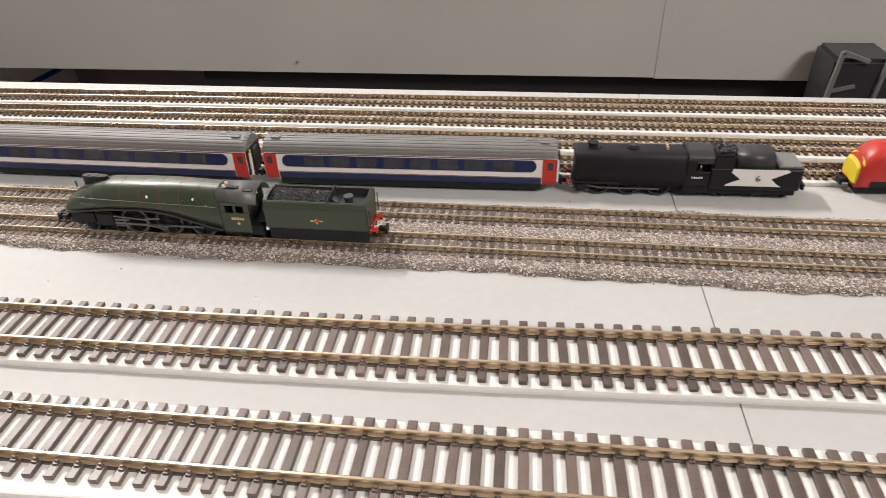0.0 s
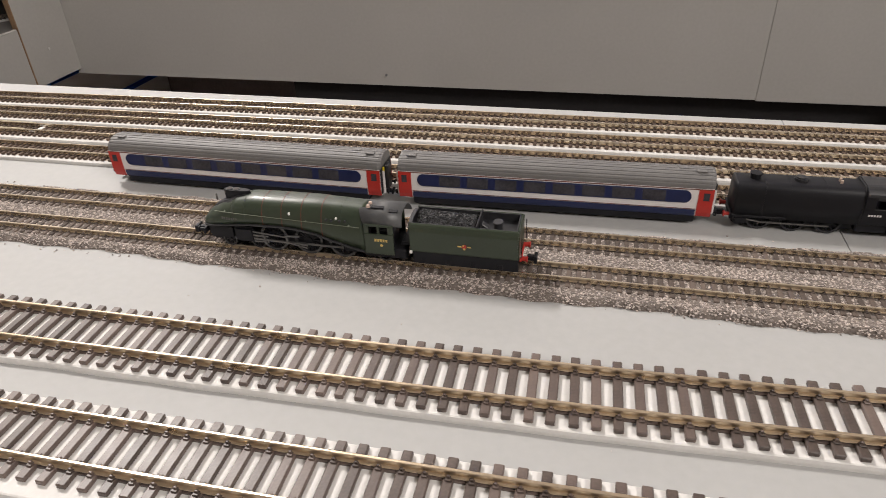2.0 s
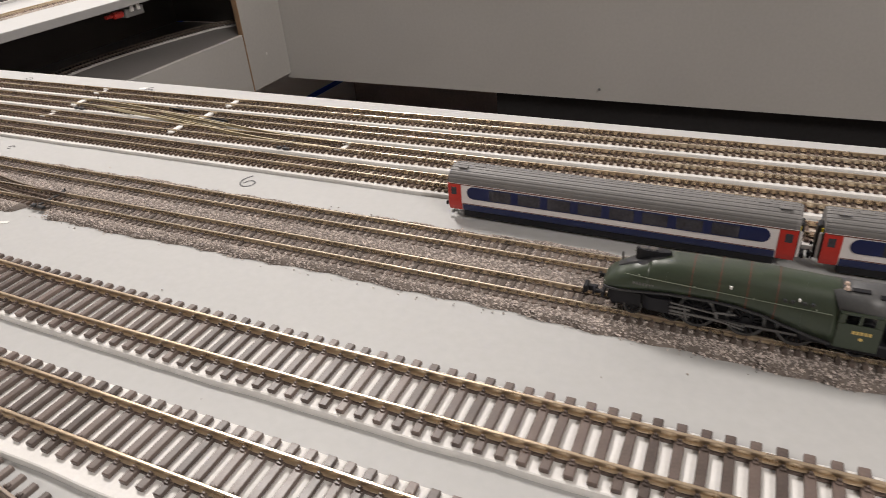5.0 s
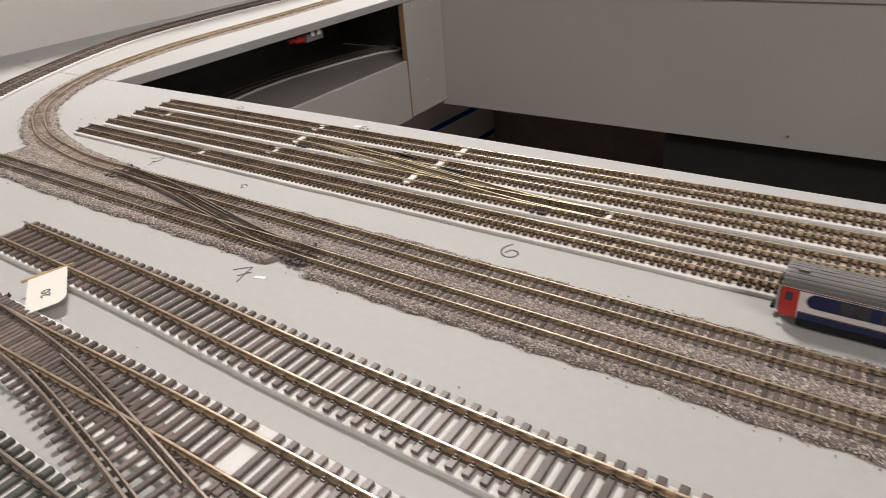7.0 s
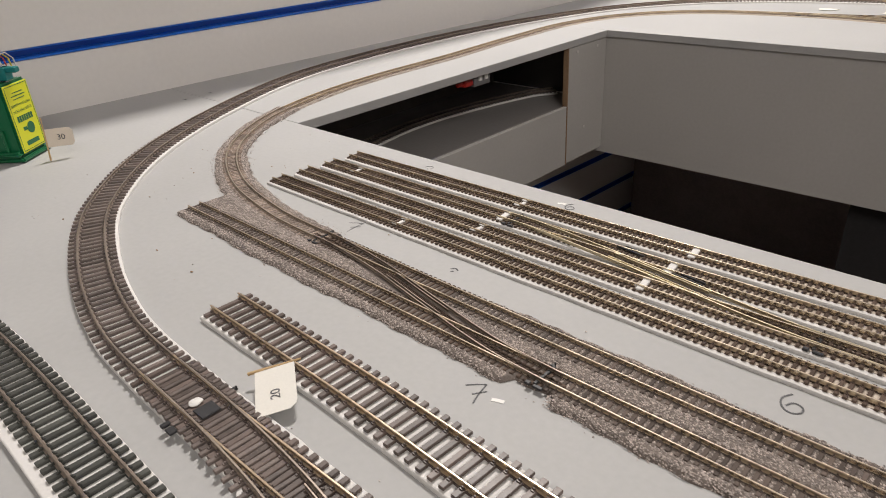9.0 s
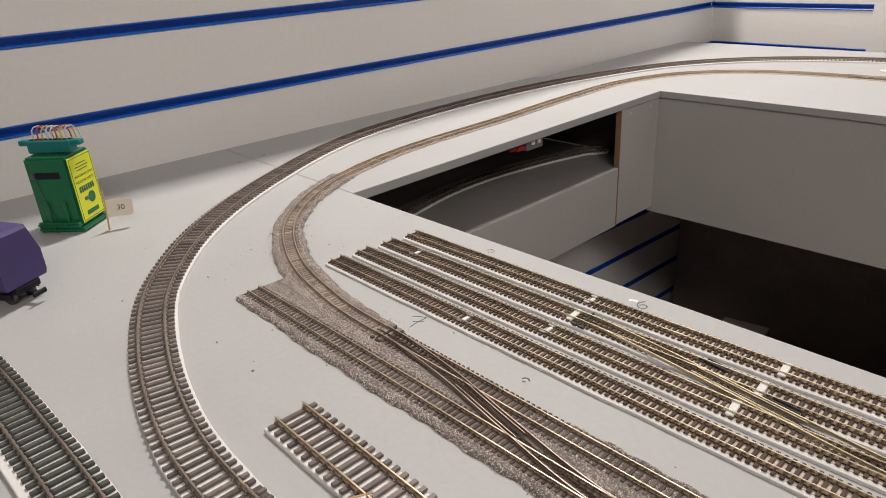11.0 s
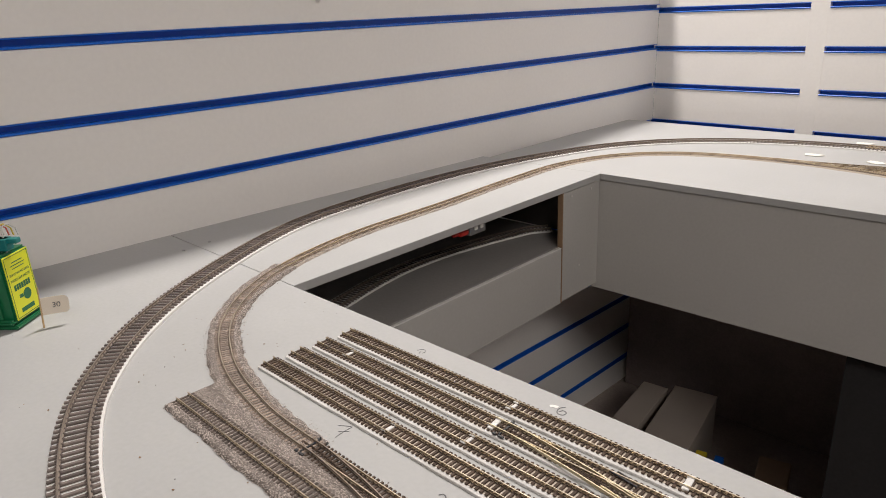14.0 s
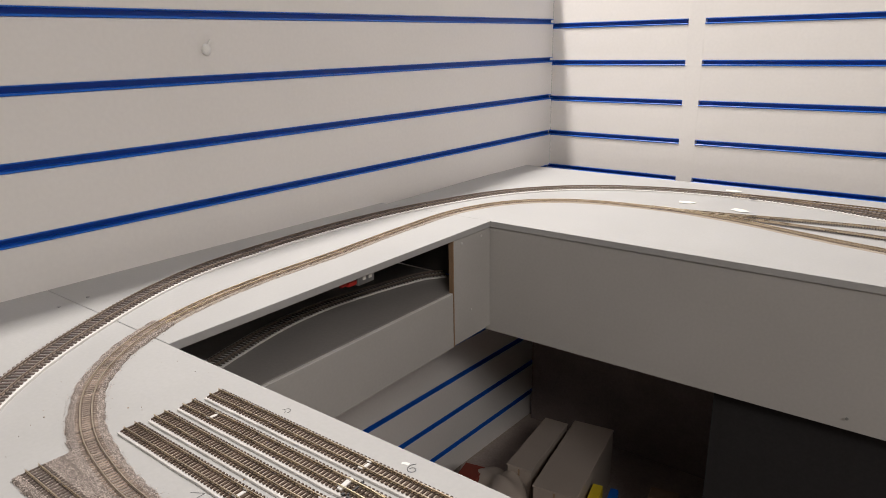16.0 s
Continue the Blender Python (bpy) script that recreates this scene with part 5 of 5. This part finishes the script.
# upright flag beside the switch motor
flag("30", "cream paper flag with black figures on a wooden stick", pose(-0.9340, -0.0090, 0.0) @ Matrix.Rotation(radians(-4), 4, "X") @ Matrix.Rotation(radians(74), 4, "Z"), (0.0240, 0.0175), False)
# flag fallen over the turnout: its stick rests on the rails
ex, ey = Vector((0.0262, -0.0170, -0.0035)).normalized(), Vector((0.0085, 0.0170, 0.003)).normalized()
ez = ex.cross(ey).normalized()
ey = ez.cross(ex)
lying = Matrix((( ex.x, -ez.x, ey.x, -0.4700), (ex.y, -ez.y, ey.y, -0.0645), (ex.z, -ez.z, ey.z, 0.0088), (0, 0, 0, 1)))
flag("20", "white paper flag with black figures lying across the tracks", lying, (0.0300, 0.0190), True)


def switch_motor(m):
    """Slow motion point motor, standing upside down: local x along its slotted front, y to the back, z up."""
    root = thing("switch_motor", "green plastic switch machine with a yellow label and teal connector", "switch motor", "", "", m)
    w, d, h = 0.050, 0.046, 0.080
    body = part("case", box(bmesh.new(), (w / 2, d / 2, 0.006 + h / 2), (w, d, h), 0.0025, 2), M_GREENBOX, root, "dark green plastic case")
    part("flange", box(bmesh.new(), (w / 2, d / 2, 0.0035), (w + 0.005, d + 0.008, 0.005), 0.0015, 2), M_GREENBOX, root, "green base flange")
    part("slot", box(bmesh.new(), (w * 0.50, 0.0002, 0.066), (w * 0.56, 0.0014, 0.0075), 0.0004), M_BLACK, body)
    part("screw", cyl(bmesh.new(), (w * 0.17, -0.0012, 0.066), 0.0030, 0.0030, "y", 14), M_STEEL, body, "steel screw")
    bm = bar(bmesh.new(), (w * 0.18, -0.0015, 0.066), (w * 0.42, -0.0030, 0.012), 0.0007)
    bar(bm, (w * 0.42, -0.0030, 0.012), (w * 0.42, -0.010, 0.004), 0.0007)
    part("throw_wire", bm, M_STEEL, root, "thin steel throw wire")
    bm = box(bmesh.new(), (w * 0.30, -0.0015, 0.022), (0.0030, 0.0040, 0.030), 0.0006)
    box(bm, (w * 0.72, -0.0015, 0.022), (0.0030, 0.0040, 0.030), 0.0006)
    box(bm, (w * 0.5, -0.004, 0.010), (w * 1.05, 0.008, 0.006), 0.0025, 2)
    part("fulcrum", bm, M_GREENBOX, root)
    label = part("label_plate", box(bmesh.new(), (w + 0.0003, d / 2, 0.0465), (0.0008, d - 0.003, 0.074), 0.0004), M_LIME, body, "bright yellow printed label")
    face = pose(w + 0.0009, d / 2, 0, 90, 0, 90) @ pose(0, 0, 0, 0, 0, 180)

    def words(t, up, size):
        text("print", t, size, M_GREENBOX, label, pose(w + 0.0008, d / 2, up, 90, 180, 90))

    bm = bmesh.new()
    for y in (0.0035, d - 0.0035):
        box(bm, (w + 0.0008, y, 0.0465), (0.0002, 0.0006, 0.0700))
    for z in (0.0115, 0.0815):
        box(bm, (w + 0.0008, d / 2, z), (0.0002, d - 0.007, 0.0006))
    part("print_border", bm, M_GREENBOX, label)
    words("SLOW MOTION", 0.0545, 0.0046)
    words("SWITCH MACHINE", 0.0610, 0.0040)
    bm = bmesh.new()
    for i in range(7):
        box(bm, (w + 0.0008, d / 2 - 0.0125 + i * 0.0040, 0.0455), (0.0003, 0.0030, 0.0065))
    box(bm, (w + 0.0008, d / 2, 0.0180), (0.0003, 0.022, 0.0050))
    part("printed_logo", bm, M_GREENBOX, label, "green printed shapes")
    bm = cyl(bmesh.new(), (w + 0.0008, d / 2 + 0.004, 0.0330), 0.0065, 0.0003, "x", 18)
    part("print_shape", box(bm, (w + 0.0008, d / 2 - 0.006, 0.0340), (0.0003, 0.006, 0.0040)), M_GREENBOX, label)
    bm = bmesh.new()
    for z, s in ((0.0670, 0.020), (0.0705, 0.024), (0.0740, 0.018)):
        box(bm, (w + 0.0008, d / 2, z), (0.0003, s, 0.0009))
    part("fine_print", bm, M_GREENBOX, label)
    part("edge_board", box(bmesh.new(), (w / 2, d * 0.45, 0.088), (w * 0.85, 0.0024, 0.010), 0.0003), M_WHITE, root, "circuit board edge")
    con = part("connector", box(box(bmesh.new(), (w / 2, d * 0.45, 0.0945), (w * 1.02, 0.013, 0.014), 0.001), (w / 2, d * 0.45, 0.0985), (w * 1.45, 0.009, 0.006), 0.001), M_TEAL, root, "teal edge connector")
    for i in range(9):
        part("pin", bar(bmesh.new(), (w * (0.06 + i * 0.11), d * 0.37, 0.0855), (w * (0.06 + i * 0.11), d * 0.37, 0.0885), 0.0014), M_GREYMETAL, con, "silver solder pin")
    for i in range(8):
        x = w * 0.12 + i * w * 0.11
        bm = bmesh.new()
        pts = [Vector((x, d * 0.45, 0.1005)), Vector((x, d * 0.45, 0.111)), Vector((x + 0.001, d * 0.45 + 0.003, 0.1145)), Vector((x + 0.003, d * 0.45 + 0.009, 0.1150)), Vector((x + 0.005, d * 0.45 + 0.016, 0.108)), Vector((x + 0.005, d * 0.45 + 0.018, 0.099))]
        for a, b in zip(pts, pts[1:]):
            bar(bm, a, b, 0.0011)
        part("wire", bm, (M_WIRE_W, M_WIRE_R, M_WIRE_Y, M_WIRE_W)[i % 4], root, ("white wire", "red wire", "yellow wire", "white wire")[i % 4])
    return root


motor = switch_motor(pose(-0.9825, -0.0545, 0.0, 0, 0, 41))
motor.scale = (0.86, 0.86, 0.86)


def wagon(m):
    """Wide gauge wagon: its end at x = 0, running back along -x."""
    root = thing("goods_wagon", "purple plastic model wagon standing on the board", "model wagon", "", "", m)
    ring = [(-0.018, 0.016), (-0.0195, 0.020), (-0.0195, 0.038), (-0.013, 0.059), (0.013, 0.059), (0.0195, 0.038), (0.0195, 0.020), (0.018, 0.016)]
    part("body", loft(bmesh.new(), [[(x, y * k, 0.016 + (z - 0.016) * h) for y, z in ring] for x, k, h in ((0, 0.97, 0.94), (-0.002, 1, 1), (-0.15, 1, 1))]), M_PURPLE, root, "purple body with sloping sides")
    bm = box(bmesh.new(), (-0.075, 0, 0.0125), (0.15, 0.022, 0.006), 0.001)
    part("frame", bm, M_BLACK, root, "black underframe")
    for e in (-0.024, -0.120):
        bm = box(bmesh.new(), (e, 0, 0.0085), (0.034, 0.020, 0.006), 0.001)
        for s in (-1, 1):
            box(bm, (e, s * 0.0125, 0.008), (0.036, 0.002, 0.005), 0.0008)
        bogie = part("bogie", bm, M_BLACK, root, "black bogie")
        for d in (-0.0115, 0.0115):
            for s in (-1, 1):
                part("wheel", cyl(bmesh.new(), (e + d, s * 0.0085, 0.0062), 0.0062, 0.0026, "y", 20), M_RIM, bogie)
    part("coupling", box(box(bmesh.new(), (0.004, 0, 0.0085), (0.010, 0.004, 0.002), 0.0005), (0.009, 0, 0.0085), (0.002, 0.012, 0.004), 0.0005), M_BLACK, root)
    return root


wagon(pose(-0.826, -0.1035, 0.0, 0, 0, 28))

# ---- far baseboard: paper scraps at the turnouts ----
for x, y, a in ((-0.590, 1.150, 20), (-0.490, 1.138, -10), (-0.545, 1.300, 15)):
    root = thing("paper_scrap", "small white paper scrap beside the far track", "paper scrap", "paper scraps")
    part("card", prism(bmesh.new(), [(x + 0.018 * math.cos(radians(a + q)) * k, y + 0.018 * math.sin(radians(a + q)) * k) for q, k in ((0, 1.0), (60, 0.6), (140, 0.9), (200, 0.8), (300, 0.7))], 0.0008, 0.0016), M_PAPERW, root)
crossover("narrow gauge turnout on the far baseboard", [(-0.60, 1.0720), (-0.50, 1.0735), (-0.39, 1.0705), (-0.28, 1.0660), (0.1, 1.045), (0.6, 1.02)], "n_dust", 0.0016, [(-0.49, 1.0720)], 0.3)
crossover("second narrow gauge turnout fanning out on the far baseboard", [(-0.63, 1.0710), (-0.56, 1.0765), (-0.48, 1.0900), (-0.395, 1.1080), (-0.285, 1.1260), (0.1, 1.160), (0.6, 1.17)], "n_dust", 0.0016, [(-0.610, 1.0720)], 0.3)
crossover("wide gauge turnout on the far baseboard", [(-0.53, 1.2490), (-0.43, 1.2525), (-0.30, 1.2520), (-0.10, 1.2440), (0.3, 1.225), (0.8, 1.20)], "oo", 0.0031, [(-0.49, 1.2500)], 0.35)
root = thing("paper_scrap", "crumpled bluish white paper scrap on the board", "paper scrap")
part("card", prism(bmesh.new(), [(-0.116, -0.138), (-0.108, -0.136), (-0.104, -0.129), (-0.108, -0.1285), (-0.114, -0.131)], 0.0003, 0.0014), M_WHITE, root)

# ---- screws and hook ----
for x, y, z, ax in ((-0.250, 0.8275, -0.193, "y"), (WX + 0.0005, 0.768, -0.148, "x"), (WX + 0.0005, 0.800, -0.02, "x"), (WX + 0.0005, 0.742, -0.02, "x"), (-1.041, 0.186, 0.0002, "z"), (-1.046, 0.224, 0.0002, "z")):
    root = thing("screw", "small dull screw head", "screw", "screws")
    part("head", cyl(bmesh.new(), (x, y, z), 0.0022, 0.0008, ax, 12), M_UNDER_N if ax == "x" else M_GREYMETAL, root)
root = thing("wall_hook", "pale grey plastic hook on the slatted wall", "wall hook", m=pose(-1.1016, 0.4772, 0.3008, 0, 0, 87.4))
bm = bmesh.new()
bmesh.ops.create_uvsphere(bm, u_segments=18, v_segments=12, radius=0.0075)
bmesh.ops.scale(bm, vec=(0.95, 0.7, 1.15), verts=bm.verts)
part("knob", bm, M_WHITE, root, "rounded grey knob", True)
part("spur", bar(bmesh.new(), (0.002, -0.001, 0.006), (0.009, 0.001, 0.013), 0.0035), M_WHITE, root)

# ---- track and plug inside the lower deck ----
track("wide gauge track with dark rails on the lower deck", [(-0.90, 0.215), (-0.935, 0.32), (-0.968, 0.47), (-0.966, 0.59), (-0.932, 0.75), (-0.905, 0.79)], "oo_old", -0.105, None)
root = thing("plug_connector", "red and grey plug connector clipped under the baseboard edge", "connector", m=pose(-0.845, 0.505, -0.0110))
bm = box(bmesh.new(), (0, 0.016, -0.0100), (0.012, 0.034, 0.0120), 0.001)
part("housing", bm, M_GREYMETAL, root, "pale grey housing")
for y in (0.010, 0.022):
    part("prong", box(bmesh.new(), (0.0075, y, -0.0045), (0.003, 0.006, 0.0088), 0.0006), M_WHITE, root, "white plastic prong")
bm = box(bmesh.new(), (0, -0.010, -0.0095), (0.009, 0.018, 0.0080), 0.0015, 2)
box(bm, (0, -0.024, -0.0090), (0.005, 0.014, 0.0045), 0.0012, 2)
part("plug", bm, M_RED, root, "red plug")

# ---- clutter on the floor of the well ----
for (ax, ay, bx, by, w, label) in ((-0.848, 0.973, -0.872, 1.191, 0.057, "long white carton on the dark floor"), (-0.744, 0.943, -0.788, 1.226, 0.095, "wide white carton on the dark floor")):
    a, b = Vector((ax, ay)), Vector((bx, by))
    m = pose((ax + bx) / 2, (ay + by) / 2, FLOOR_Z, 0, 0, math.degrees(math.atan2(by - ay, bx - ax)))
    root = thing("carton", label, "box", "cartons in the well", "", m)
    part("box", box(bmesh.new(), (0, 0, 0.07), ((b - a).length, w, 0.14), 0.002), M_BOX, root)
    part("lid_edge", box(bmesh.new(), (0, 0, 0.1415), ((b - a).length + 0.003, w + 0.003, 0.004), 0.001), M_BOX, root)
    for s in (-1, 1):
        part("tape", box(bmesh.new(), (s * (b - a).length / 2, 0, 0.07), (0.002, 0.004, 0.136)), M_CARD, root)
root = thing("plastic_bag", "crumpled pale plastic bag beside the cartons", "bag", m=pose(-0.872, 0.948, FLOOR_Z, 0, 0, 62))
bm = bmesh.new()
bmesh.ops.create_icosphere(bm, subdivisions=4, radius=0.06)
for v in bm.verts:
    v.co = Vector((v.co.x * 0.9, v.co.y * 1.5, (v.co.z + 0.05) * 1.15)) * (1 + 0.22 * noise.noise(v.co * 26))
    v.co.z = max(0.0, v.co.z)
part("film", bm, M_BOX, root, "", True)
for x, y, s, mt, lab in ((-0.958, 0.940, (0.05, 0.07, 0.10), mat("dull_red_card", (0.22, 0.04, 0.025), 0.7, vary=0.15), "dark red packet on the floor"), (-0.686, 1.010, (0.022, 0.09, 0.115), M_YEL, "yellow packet standing on the floor"), (-0.656, 1.030, (0.018, 0.09, 0.105), M_BLUE, "blue packet standing on the floor"), (-0.560, 1.070, (0.06, 0.09, 0.12), M_CARD, "brown cardboard box on the floor")):
    root = thing("packet", lab, "packet", m=pose(x, y, FLOOR_Z, 0, 0, 12))
    part("box", box(bmesh.new(), (0, 0, s[2] / 2), s, 0.003), mt, root)
    part("flap", box(bmesh.new(), (0, 0, s[2] + 0.001), (s[0] * 0.96, s[1] * 0.96, 0.002), 0.0006), mt, root)
# black appliance with a metal frame that hangs on the panel in the well
root = thing("power_supply", "black power unit with a grey metal frame hung in the well", "power unit", m=pose(0.555, WY1 - 0.05, -0.240) @ Matrix.Scale(0.9, 4))
part("case", box(bmesh.new(), (0.03, 0.0, 0.05), (0.09, 0.09, 0.10), 0.006, 2), M_BLACKG, root)
bm = bar(bmesh.new(), (-0.022, -0.048, -0.03), (-0.010, -0.048, 0.112), 0.006)
bar(bm, (-0.010, -0.048, 0.112), (0.03, -0.048, 0.098), 0.006)
bar(bm, (0.045, -0.048, -0.03), (0.058, -0.048, 0.105), 0.006)
bar(bm, (-0.018, -0.048, 0.05), (0.02, -0.048, 0.06), 0.005)
part("metal_frame", bm, M_GREYMETAL, root, "grey metal frame")
